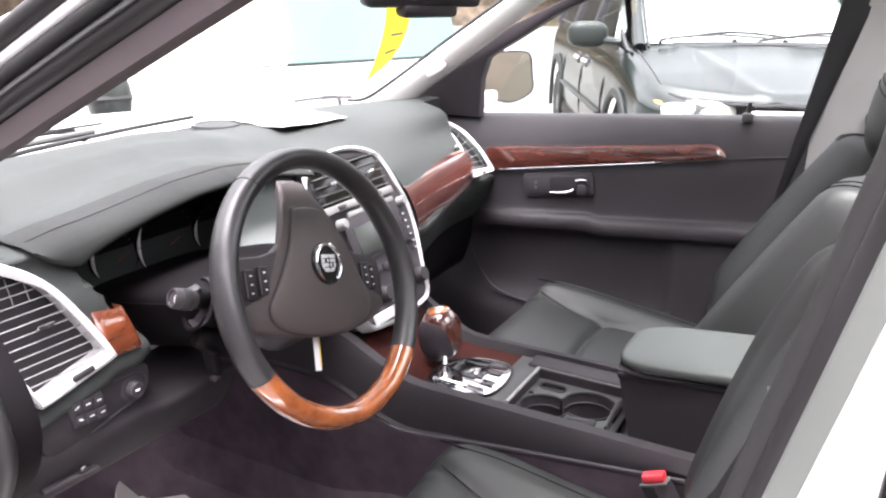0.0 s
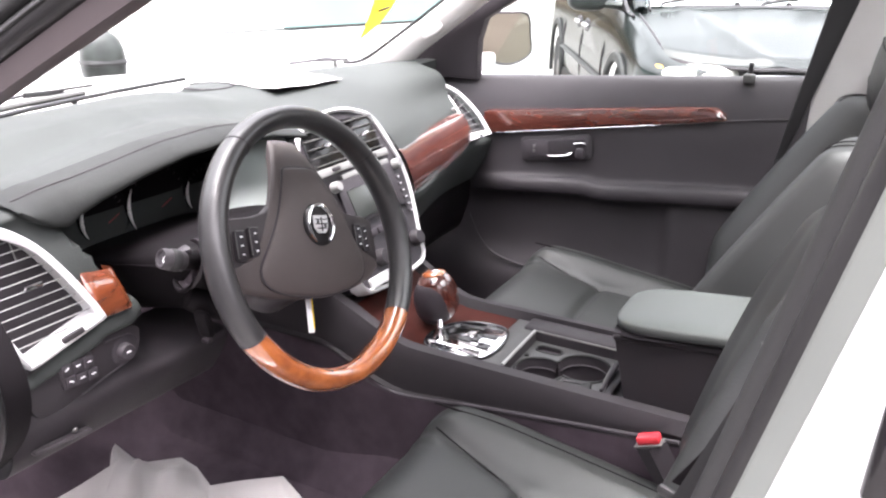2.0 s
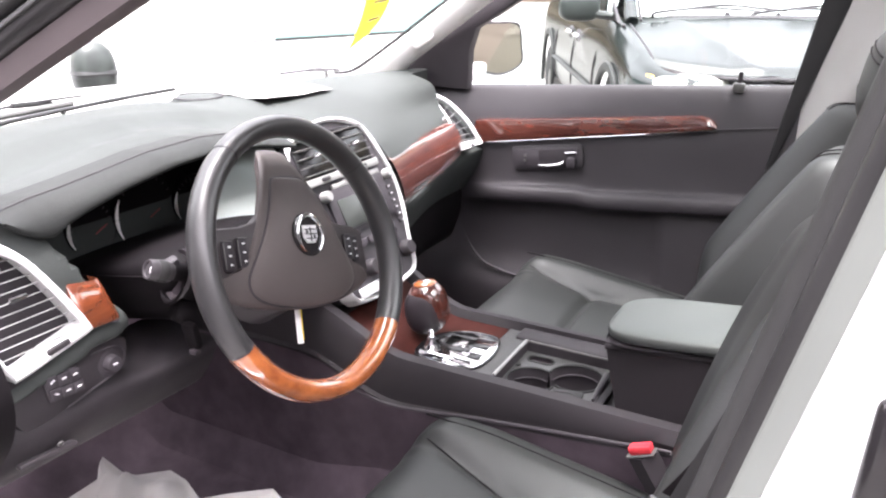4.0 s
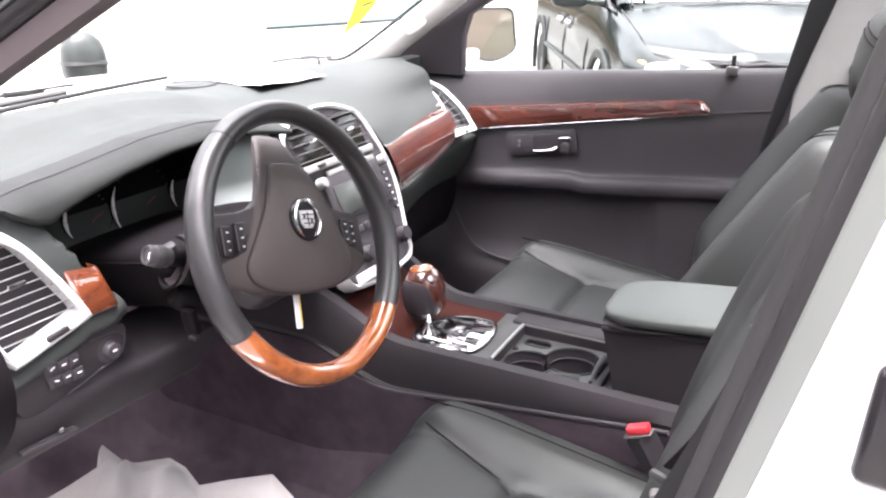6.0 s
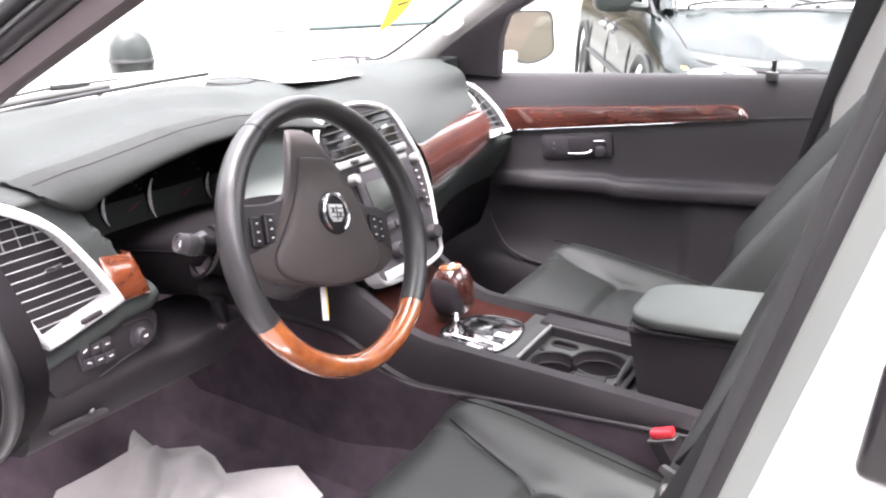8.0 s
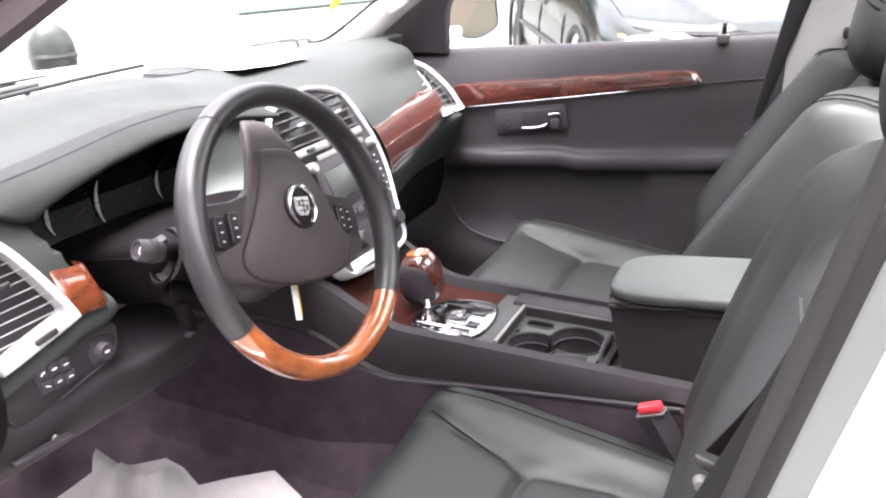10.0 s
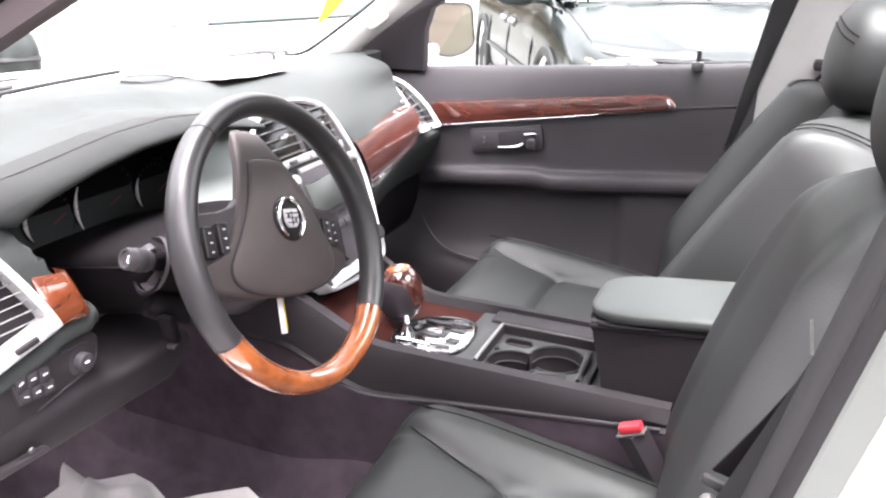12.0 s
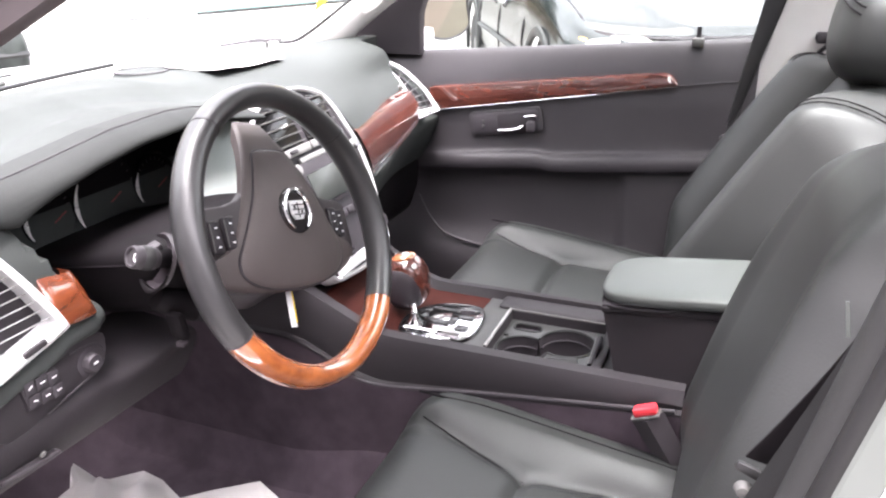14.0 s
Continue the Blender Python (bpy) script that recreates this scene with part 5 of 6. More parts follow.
# ---- seats ----
def build_seat(name, label, origin, recline, headrest_at, pivot, relief, tall, bolster, fwd, length=0.50, shoulder=0.03, nod=16):
    seat = thing(name, label, "car seat", group="front seats", at=origin)
    LEN, HW = length, 0.262

    def cushion_top(v, y):
        """Height of the cushion at v from the front (0) to the back (1)."""
        a = abs(y) / HW
        z = 0.14 - 0.075 * v
        z += 0.022 * sstep(0.52, 0.74, a) - 0.05 * sstep(0.86, 1.0, a)
        z += 0.010 * math.cos(min(a / 0.5, 1) * math.pi / 2) * sstep(0.03, 0.2, v)
        edge = lerp(0.72, 0.42, min(v / 0.42, 1)) if v < 0.42 else lerp(0.42, 0.55, min((v - 0.42) / 0.2, 1))
        z -= 0.010 * math.exp(-((a - edge) * 0.262 / 0.013) ** 2)
        z -= 0.010 * math.exp(-((v - 0.42) * 0.5 / 0.010) ** 2) * (1 - sstep(0.38, 0.46, a))
        return z

    rows = []
    for i in range(97):
        v = i / 96
        x = LEN * v
        nose = math.sqrt(max(1 - (1 - min(v / 0.16, 1)) ** 2, 0.0))
        hw = HW * (0.90 + 0.10 * sstep(0, 0.3, v))
        ring = []
        for k in range(129):
            y = hw * (k / 64 - 1)
            z = cushion_top(v, y * HW / hw)
            ring.append(Vector((x, y, lerp(0.03, z, nose))))
        ring += [Vector((x, hw * 1.01, lerp(0.03, 0.05, nose))), Vector((x, hw * 0.9, -0.02)), Vector((x, -hw * 0.9, -0.02)), Vector((x, -hw * 1.01, lerp(0.03, 0.05, nose)))]
        rows.append(ring)
    cu = part("seat_cushion", grid(rows, closed_u=True, cap=True), LEATHER, seat, "black leather cushion")
    for s in (-1, 1):
        part("cushion_seam", tube([(LEN * v, s * HW * lerp(0.72, 0.42, v / 0.42) * (0.9 + 0.1 * sstep(0, 0.3, v)), cushion_top(v, HW * lerp(0.72, 0.42, v / 0.42)) + 0.001) for v in (0.10, 0.18, 0.26, 0.34, 0.42)], 0.0013, 24, 6), COLUMN, cu)
        part("cushion_piping", tube([(LEN * v, s * HW * 0.80 * (0.9 + 0.1 * sstep(0, 0.3, v)), cushion_top(v, HW * 0.80) - 0.0008) for v in (0.06, 0.15, 0.25, 0.4, 0.6, 0.8, 0.95)], 0.0018, 24, 6), COLUMN, cu)
    part("seat_base", box((0.27, 0, -0.09), (0.40, 0.40, 0.16), 0.03), DARK, seat, "black seat base")
    # backrest, built upright and then leaned back
    H = tall

    def back_half(s):
        return 0.262 - 0.030 * sstep(0.3, 0.0, s) - 0.085 * sstep(0.50, 1.0, s)

    def back_front(s, y):
        a = abs(y) / back_half(s)
        d = -0.055 - fwd - 0.02 * math.sin(s * 2.6) + 0.06 * sstep(0.30, 0.0, s) ** 1.5
        d -= (bolster - 0.45 * bolster * sstep(0.6, 0.95, s)) * sstep(0.48, 0.80, a) * (1 - 0.9 * sstep(0.88, 1.0, a))
        d += 0.062 * sstep(0.70, 1.0, a) ** 1.4
        d += relief * 0.009 * math.exp(-((a - 0.52) / 0.03) ** 2)
        return d

    def lobed(e, v, behind=None):
        """A point of a backrest whose bolsters stand up as two rounded lobes beside the centre panel."""
        a = abs(e)
        crown = lerp(0.606, 0.557 if e < 0 else 0.576, sstep(0.35, 0.80, a)) - 0.030 * sstep(0.85, 1.0, a)
        edge = 0.062
        low = crown - edge
        s = low * v / 0.90 if v < 0.90 else low + edge * math.sin((v - 0.90) / 0.10 * math.pi / 2)
        q = math.sqrt(max(1 - max((s - low) / edge, 0.0) ** 2, 0.0))
        half = 0.262 - 0.030 * sstep(0.18, 0.0, s) - 0.025 * sstep(0.30, 0.60, s) + 0.022 * sstep(0.4, 0.9, e)
        if behind is not None:
            return Vector((0.02 + 0.045 * behind * (0.4 + 0.6 * q), e * half, s))
        d = 0.052 + 0.014 * math.sin(s * 4.6) - 0.010 * math.exp(-((a - 0.505) / 0.035) ** 2)
        d += 0.056 * math.sqrt(max(1 - ((a - 0.755) / 0.25) ** 2, 0.0)) - 0.055 * sstep(0.86, 1.0, a)
        d += 0.020 * sstep(0.50, 0.75, e)
        d *= 0.55 + 0.45 * sstep(0.0, 0.16, s)
        return Vector((0.02 - (d + 0.02) * q, e * half, s))

    lean = Matrix.Translation((pivot, 0, 0.05)) @ pose(0, 0, 0, 0, recline, 0)
    if relief > 0.5:
        rows = [[lean @ lobed(k / 40 - 1, i / 48) for k in range(81)] + [lean @ lobed(e, i / 48, b) for e, b in ((0.99, 0.45), (0.94, 0.85), (0.80, 1.0), (-0.80, 1.0), (-0.94, 0.85), (-0.99, 0.45))] for i in range(49)]
    else:
        rows = []
        for i in range(61):
            s = 0.84 * i / 40 if i <= 40 else 0.84 + 0.16 * math.sin((i - 40) / 20 * math.pi / 2)
            e = max((s - 0.84) / 0.16, 0.0)
            q = math.sqrt(max(1 - e * e, 0.0004))
            hw = back_half(s) * (0.55 + 0.45 * q)
            th, mid = 0.06, -0.015
            ring = []
            for k in range(65):
                f = back_front(s, back_half(s) * (k / 32 - 1))
                ring.append(Vector((mid + (f - mid) * q, hw * (k / 32 - 1), H * s - shoulder * sstep(0.35, 1.0, abs(k / 32 - 1)) * sstep(0.55, 1.0, s))))
            for dx, dy in ((0.25, 1.01), (0.7, 0.97), (1.0, 0.80), (1.0, -0.80), (0.7, -0.97), (0.25, -1.01)):
                ring.append(Vector((mid + (th * dx - mid) * q, hw * dy, H * s - shoulder * sstep(0.35, 1.0, min(abs(dy), 1)) * sstep(0.55, 1.0, s))))
            rows.append([lean @ v for v in ring])
    ba = part("backrest", grid(rows, closed_u=True, cap=True), LEATHER, seat, "black leather backrest")
    if relief > 0.5:
        for sgn in (-1, 1):
            for e in (0.70, 0.76):
                part("backrest_seam", tube([lean @ (lobed(sgn * e, v) + Vector((-0.0002, 0, 0.0002))) for v in np.linspace(0.90, 0.992, 15)], 0.0011, 40, 6), COLUMN, ba)
            part("backrest_seam", tube([lean @ (lobed(sgn * 0.505, v) + Vector((0.0004, 0, 0))) for v in np.linspace(0.10, 0.95, 25)], 0.0012, 60, 6), COLUMN, ba)
    hx, hz = headrest_at
    part("headrest", blob(lean @ Vector((hx, 0, hz)), (0.070, 0.145, 0.092), 2.7, 40, 22, pose(0, 0, 0, 0, nod, 0)), LEATHER, seat, "rounded leather headrest")
    for s in (-1, 1):
        part("headrest_post", tube([lean @ Vector((0.0, s * 0.06, 0.56)), lean @ Vector((hx + 0.01, s * 0.06, hz - 0.05))], 0.007, 4, 10), CHROME, seat, "steel headrest post")
    tilt = pose(0, 0, 0, 0, nod, 0)
    for up in (0.040, 0.051):
        line = []
        for y in np.linspace(-0.13, 0.13, 15):
            z = up - 1.0 * y * y
            x = -0.0705 * max(1 - (abs(y) / 0.145) ** 2.7 - (abs(z) / 0.092) ** 2.7, 0.0) ** (1 / 2.7)
            line.append(lean @ Vector((hx, 0, hz)) + tilt @ Vector((x, y, z)))
        part("headrest_seam", tube(line, 0.0013, 30, 6), COLUMN, seat)
    return seat


build_seat("car_seat", "black leather driver seat with bolstered cushion and headrest", (0.048, -0.385, 0.535), 17.5, (-0.036, 0.668), 0.472, 0.0, 0.60, 0.012, 0.030, 0.53, 0.03, 6)
build_seat("car_seat", "black leather passenger seat with bolstered backrest and headrest", (-0.095, 0.37, 0.545), 32, (-0.080, 0.652), 0.485, 1.0, 0.635, 0.058, 0.012, 0.545, 0.075, 8)

for k in range(26):
    bm = box((-0.130 + 0.0105 * k, -0.0822, -0.0045), (0.0060, 0.0012, 0.0010), 0.0003, None, 1)
    bm.transform(LID)
    part("lid_stitch", bm, JET, lid)

# ---- buckle, belts, lock pin ----
bk = thing("belt_buckle", "red-topped seat belt buckle beside the console", "seat belt buckle")
part("buckle_body", tube([(0.416, -0.158, 0.704), (0.437, -0.158, 0.670), (0.462, -0.158, 0.628)], [0.0245, 0.0235, 0.019], 10, 4, flat=0.55, up=(0, 1, 0)), DARK, bk, "black buckle body")
part("release_button", box((0.412, -0.158, 0.714), (0.034, 0.019, 0.013), 0.004, pose(0, 0, 0, 0, -22, 0)), RED, bk, "red release button")
part("buckle_rim", box((0.4135, -0.158, 0.7065), (0.041, 0.023, 0.003), 0.001, pose(0, 0, 0, 0, -22, 0)), SLAT, bk, "grey rim under the button")
part("stalk", tube([(0.462, -0.158, 0.628), (0.50, -0.158, 0.56)], 0.009, 8, 8), BLACKTRIM, bk, "black buckle stalk")
sb = thing("seat_belt", "black seat belt webbing beside the passenger seat", "seat belt")
part("webbing", strip((0.440, 0.690, 0.925), (0.618, 0.662, 1.128), (0, 1, 0.2), 0.030, (-0.7, 0, 0.7), 0.002), COLUMN, sb)
part("latch_plate", box((0.438, 0.688, 0.922), (0.030, 0.022, 0.006), 0.002, pose(0, 0, 0, 0, -35, 0)), CHROME, sb, "bright latch plate")
part("belt_guide", box((0.605, 0.68, 1.135), (0.03, 0.05, 0.02), 0.006), BLACKTRIM, sb, "black belt guide")

db = thing("driver_belt", "black driver's seat belt hanging by the centre pillar", "seat belt")
part("webbing", strip((0.605, -0.650, 1.128), (0.543, -0.646, 1.000), (0.85, 0.35, -0.40), 0.024, (0.2, -0.95, 0), 0.0022, n=16, bow=(0.004, 0.002, 0)), COLUMN, db)
part("belt_anchor", box((0.5370, -0.668, 1.006), (0.022, 0.006, 0.008), 0.003, pose(0, 0, 0, 0, 20, 0)), RUBBER, db, "dark belt anchor")
part("anchor_bolt", lathe([(0.0001, 0.005), (0.0042, 0.004), (0.0052, 0.0), (0.0065, -0.002)], pose(0, 0, 0, 90, 0, 0), (0.5340, -0.668, 0.990), 16), SLAT, db, "metal anchor bolt")
part("care_tab", strip((0.5775, -0.640, 1.124), (0.5815, -0.640, 1.100), (1, 0, 0), 0.0020, (0, -1, 0), 0.0012, n=4), JAMB_SHADE, db, "small pale tab")
lt = thing("door_striker", "dark door striker plate on the white pillar", "door striker")
part("striker_plate", box((0.668, -0.768, 1.141), (0.050, 0.012, 0.066), 0.006, pose(0, 0, 0, 0, 3, 0), 3), GLOSSBLACK, lt)
part("striker_loop", tube([(0.668, -0.772, 1.150), (0.668, -0.790, 1.147), (0.668, -0.790, 1.130), (0.668, -0.772, 1.127)], 0.004, 14, 8), SEAL_GREY, lt, "grey striker loop")

# ---- passenger door ----
door = thing("passenger_door", "closed passenger door with dark panel, wood strip and armrest", "car door")


def belt_z(x):
    return 1.068 + 0.068 * (x + 0.32)


rows = []
for x in np.linspace(-0.46, 0.490, 110):
    b = belt_z(x)
    ar = 0.806 + 0.092 * (x + 0.232) + 0.010 * (1 - sstep(0.00, 0.05, x))
    k = sstep(-0.36, -0.16, x)
    low = 0.016 * sstep(0.195, 0.235, x)
    p = [(0.766, b - 0.002), (0.752, b), (0.738, b - 0.010), (0.724, b - 0.036), (0.712, b - 0.075), (0.704, b - 0.13), (0.705, b - 0.19), (0.705, ar + 0.030), (0.702, ar + 0.010), (0.702 - 0.012 * k, ar + 0.003), (0.702 - 0.020 * k, ar - 0.005), (0.702 - 0.022 * k, ar - 0.020), (0.702 - 0.015 * k, ar - 0.036), (0.706, ar - 0.045), (0.722 - low, ar - 0.070), (0.726 - low, 0.70), (0.722 - low, 0.62), (0.690, 0.54), (0.70, 0.44)]
    rows.append(smooth_path([(x, a, c) for a, c in p], 96))
part("door_panel", grid(rows), DOOR, door, "dark grey moulded door panel")
part("pocket_lip", tube([(-0.315, 0.700, 0.700), (-0.285, 0.700, 0.640), (-0.235, 0.698, 0.596), (-0.13, 0.694, 0.578), (0.0, 0.692, 0.582), (0.12, 0.692, 0.600), (0.24, 0.690, 0.625)], [0.0015, 0.003, 0.0035, 0.003, 0.0025], 50, 10), DOOR, door, "rounded lip of the map pocket")
rows, low = [], []
for i in range(50):
    f = i / 49
    x = lerp(-0.275, 0.325, f)
    zb = lerp(0.930, 1.021, f)
    zt = lerp(0.985, 1.047, f)
    if f > 0.92:
        zt = lerp(zt, zb + 0.004, ((f - 0.92) / 0.08) ** 3)
    y = 0.694
    rows.append([Vector((x, y + 0.015, zt + 0.003)), Vector((x, y - 0.001, zt)), Vector((x, y - 0.006, (zt + zb) / 2)), Vector((x, y - 0.003, zb)), Vector((x, y + 0.015, zb - 0.003))])
    low.append((x, y - 0.004, zb - 0.002))
part("wood_strip", grid(rows), WOOD, door, "glossy red-brown wood strip")
part("trim_line", tube(low, 0.0006, 50, 6), CHROME, door, "thin chrome line")
part("panel_seam", tube([(0.325, 0.701, 1.018), (0.40, 0.704, 1.028), (0.485, 0.706, 1.038)], 0.0018, 12, 6), DARK, door, "dark panel seam")
def tilted(cx, cz, w, h, y, r, lean):
    """A rounded rectangle on the door, tilted along the belt line."""
    q = []
    for k, (sx, sz) in enumerate(((1, 1), (-1, 1), (-1, -1), (1, -1))):
        for a in np.linspace(k * math.pi / 2, (k + 1) * math.pi / 2, 6):
            u, v = sx * (w / 2 - r) + r * math.cos(a), sz * (h / 2 - r) + r * math.sin(a)
            q.append(Vector((cx + u * math.cos(lean) - v * math.sin(lean), y, cz + u * math.sin(lean) + v * math.cos(lean))))
    return q


LN = radians(8.3)
hd = part("handle_cup", plate(tilted(-0.076, 0.9105, 0.190, 0.062, 0.6975, 0.014, LN), (0, 0.014, 0), 0.003), DOOR, door, "raised handle bezel")
part("handle_well", plate(tilted(-0.076, 0.9105, 0.170, 0.047, 0.6955, 0.010, LN), (0, 0.006, 0), 0.0012), PLASTIC, hd, "shallow bezel face")
part("handle_recess", plate(tilted(-0.046, 0.913, 0.098, 0.044, 0.6935, 0.008, LN), (0, 0.004, 0), 0.0010), BLACKTRIM, hd, "dark handle recess")
part("door_handle", tube([(-0.091, 0.687, 0.8905), (-0.062, 0.684, 0.8935), (-0.038, 0.684, 0.8995), (-0.028, 0.688, 0.907)], [0.0030, 0.0042, 0.0042, 0.0020], 20, 10), CHROME, hd, "chrome inner door handle")
part("handle_edge", tube([(-0.026, 0.690, 0.9285), (0.000, 0.690, 0.9325), (0.005, 0.691, 0.9260)], 0.0018, 12, 8), CHROME, hd, "bright edge of the handle recess")
part("handle_cheek", blob((-0.008, 0.690, 0.905), (0.013, 0.005, 0.015), 2.6, 18, 10), PLASTIC, hd, "grey end of the handle recess")
for dz in (0.0, 0.012):
    part("lock_rocker", box((-0.133, 0.6935, 0.897 + dz), (0.007, 0.004, 0.007), 0.0015), SLAT, hd, "small grey lock button")
pin = part("lock_pin", tube([(0.357, 0.735, 1.105), (0.357, 0.735, 1.145)], [0.006, 0.005], 6, 10), DARK, door, "black lock pin")
part("pin_base", box((0.357, 0.728, 1.112), (0.026, 0.02, 0.020), 0.004), SLAT, door, "grey pin base")
part("window_seal", tube([(-0.33, 0.756, 1.055), (0.05, 0.756, 1.081), (0.46, 0.756, 1.110)], 0.006, 24, 8), RUBBER, door, "black window seal")
MIRROR_SHAPE = [(-0.074, 0.07, 0), (-0.002, 0.072, 0), (0.069, 0.063, 0), (0.087, 0.003, 0), (0.089, -0.052, 0), (0.007, -0.078, 0), (-0.087, -0.051, 0), (-0.108, -0.004, 0), (-0.103, 0.045, 0)]
mr = thing("side_mirror", "passenger door mirror in a white housing", "car mirror")
mn = Vector((0.91, -0.41, -0.05)).normalized()
m_side, m_up = Vector((0.41, 0.91, 0)).normalized(), Vector((0, 0, 1))
m_up = (m_up - mn * m_up.dot(mn)).normalized()
mc = Vector((-0.375, 1.05, 1.137))
mo = [mc + m_side * a + m_up * b for a, b in [(q.x, q.y) for q in smooth_path(MIRROR_SHAPE, 44, True)]]
rows = [[mc + (q - mc) * s - mn * k for q in mo] for s, k in ((0.97, 0.012), (1.01, 0.0), (1.09, 0.008), (1.10, 0.04), (0.90, 0.09), (0.4, 0.12))]
part("housing", grid(rows, closed_u=True, cap=True), WHITE_PAINT, mr, "white painted housing")
part("glass_rim", tube([mc + (q - mc) * 1.0 + mn * 0.001 for q in mo], 0.004, 60, 6, closed=True), DARK, mr, "black glass rim")
part("mirror_glass", plate([mc + (q - mc) * 0.98 + mn * 0.002 for q in mo], mn * -0.004, 0), MIRROR, mr, "mirror glass")
part("mirror_foot", box((-0.42, 0.88, 1.075), (0.06, 0.26, 0.05), 0.015), WHITE_PAINT, mr)

# ---- rear-view mirror with tag ----
rv = thing("rear_view_mirror", "dark rear-view mirror with a button chin", "rear-view mirror")
part("mirror_housing", box((-0.085, 0.038, 1.385), (0.035, 0.255, 0.070), 0.012, pose(0, 0, 0, 0, 8, -18), 3), DARK, rv, "dark mirror housing")
part("button_chin", box((-0.080, 0.038, 1.345), (0.03, 0.12, 0.022), 0.008, pose(0, 0, 0, 0, 8, -18), 2), DARK, rv, "button chin")
part("mirror_stem", tube([(-0.09, 0.038, 1.40), (-0.16, 0.038, 1.44)], 0.012, 6, 10), DARK, rv)
tg = thing("price_tag", "curled yellow card tag hanging from the mirror", "hanging tag")
rows = []
for i in range(15):
    f = i / 14
    rows.append([Vector((-0.125 - 0.02 * f * f, -0.018 + 0.078 * k / 6 * (1 - 0.28 * f ** 3) - 0.038 * f * f + 0.004 * math.sin(math.pi * f), 1.375 - 0.145 * f + 0.020 * f * f * (k / 6))) for k in range(7)])
part("card", grid(rows), YELLOW, tg)
for f0 in (0.22, 0.50, 0.74):
    q = rows[int(f0 * 14)]
    part("print_bar", strip(q[2] + Vector((0.0012, 0, 0)), q[5] + Vector((0.0012, 0, 0)), (0, 0, 1), 0.004, (1, 0, 0), 0.0006, n=4), INK, tg, "faint grey print bar")

# ---- crumpled paper mat and pedal on the driver's floor ----
pm = thing("paper_mat", "crumpled white paper mat on the driver's floor", "paper mat")
far_rim = []
corners = [(-0.330, -0.618, 0.620), (-0.339, -0.543, 0.608), (-0.360, -0.456, 0.592), (-0.382, -0.443, 0.608), (-0.378, -0.413, 0.560), (-0.390, -0.379, 0.530), (-0.393, -0.305, 0.493), (-0.349, -0.310, 0.490), (-0.292, -0.335, 0.488), (-0.229, -0.325, 0.515), (-0.155, -0.300, 0.535), (-0.081, -0.325, 0.520)]
for a, b in zip(corners, corners[1:]):
    far_rim += [Vector(a).lerp(Vector(b), k / 6) for k in range(6)]
far_rim.append(Vector(corners[-1]))
rows = []
for j in range(34):
    g = j / 33
    row = []
    for i, q in enumerate(far_rim):
        f = i / (len(far_rim) - 1)
        low = Vector((lerp(-0.36, -0.02, f), lerp(-0.66, -0.50, f), 0.455))
        p = q.lerp(low, g)
        n1 = noise.noise(Vector((p.x * 9, p.y * 9, 3))) + 0.6 * abs(noise.noise(Vector((p.x * 19, p.y * 19, 7))))
        crease = 0.012 * math.sin(f * 34 + 5 * g) * math.exp(-((f - 0.48) / 0.2) ** 2)
        p.z += (0.022 * n1 + crease) * sstep(0.0, 0.12, g) + 0.022 * math.sin(math.pi * g)
        row.append(p)
    rows.append(row)
part("sheet", grid(rows), PAPER, pm)
pd = thing("brake_pedal", "black rubber brake pedal", "pedal")
part("pad", box((-0.60, -0.42, 0.60), (0.03, 0.10, 0.07), 0.008, pose(0, 0, 0, 0, 35, 0)), DARK, pd)
part("pedal_arm", tube([(-0.61, -0.42, 0.62), (-0.68, -0.42, 0.80)], 0.01, 6, 8), DARK, pd)

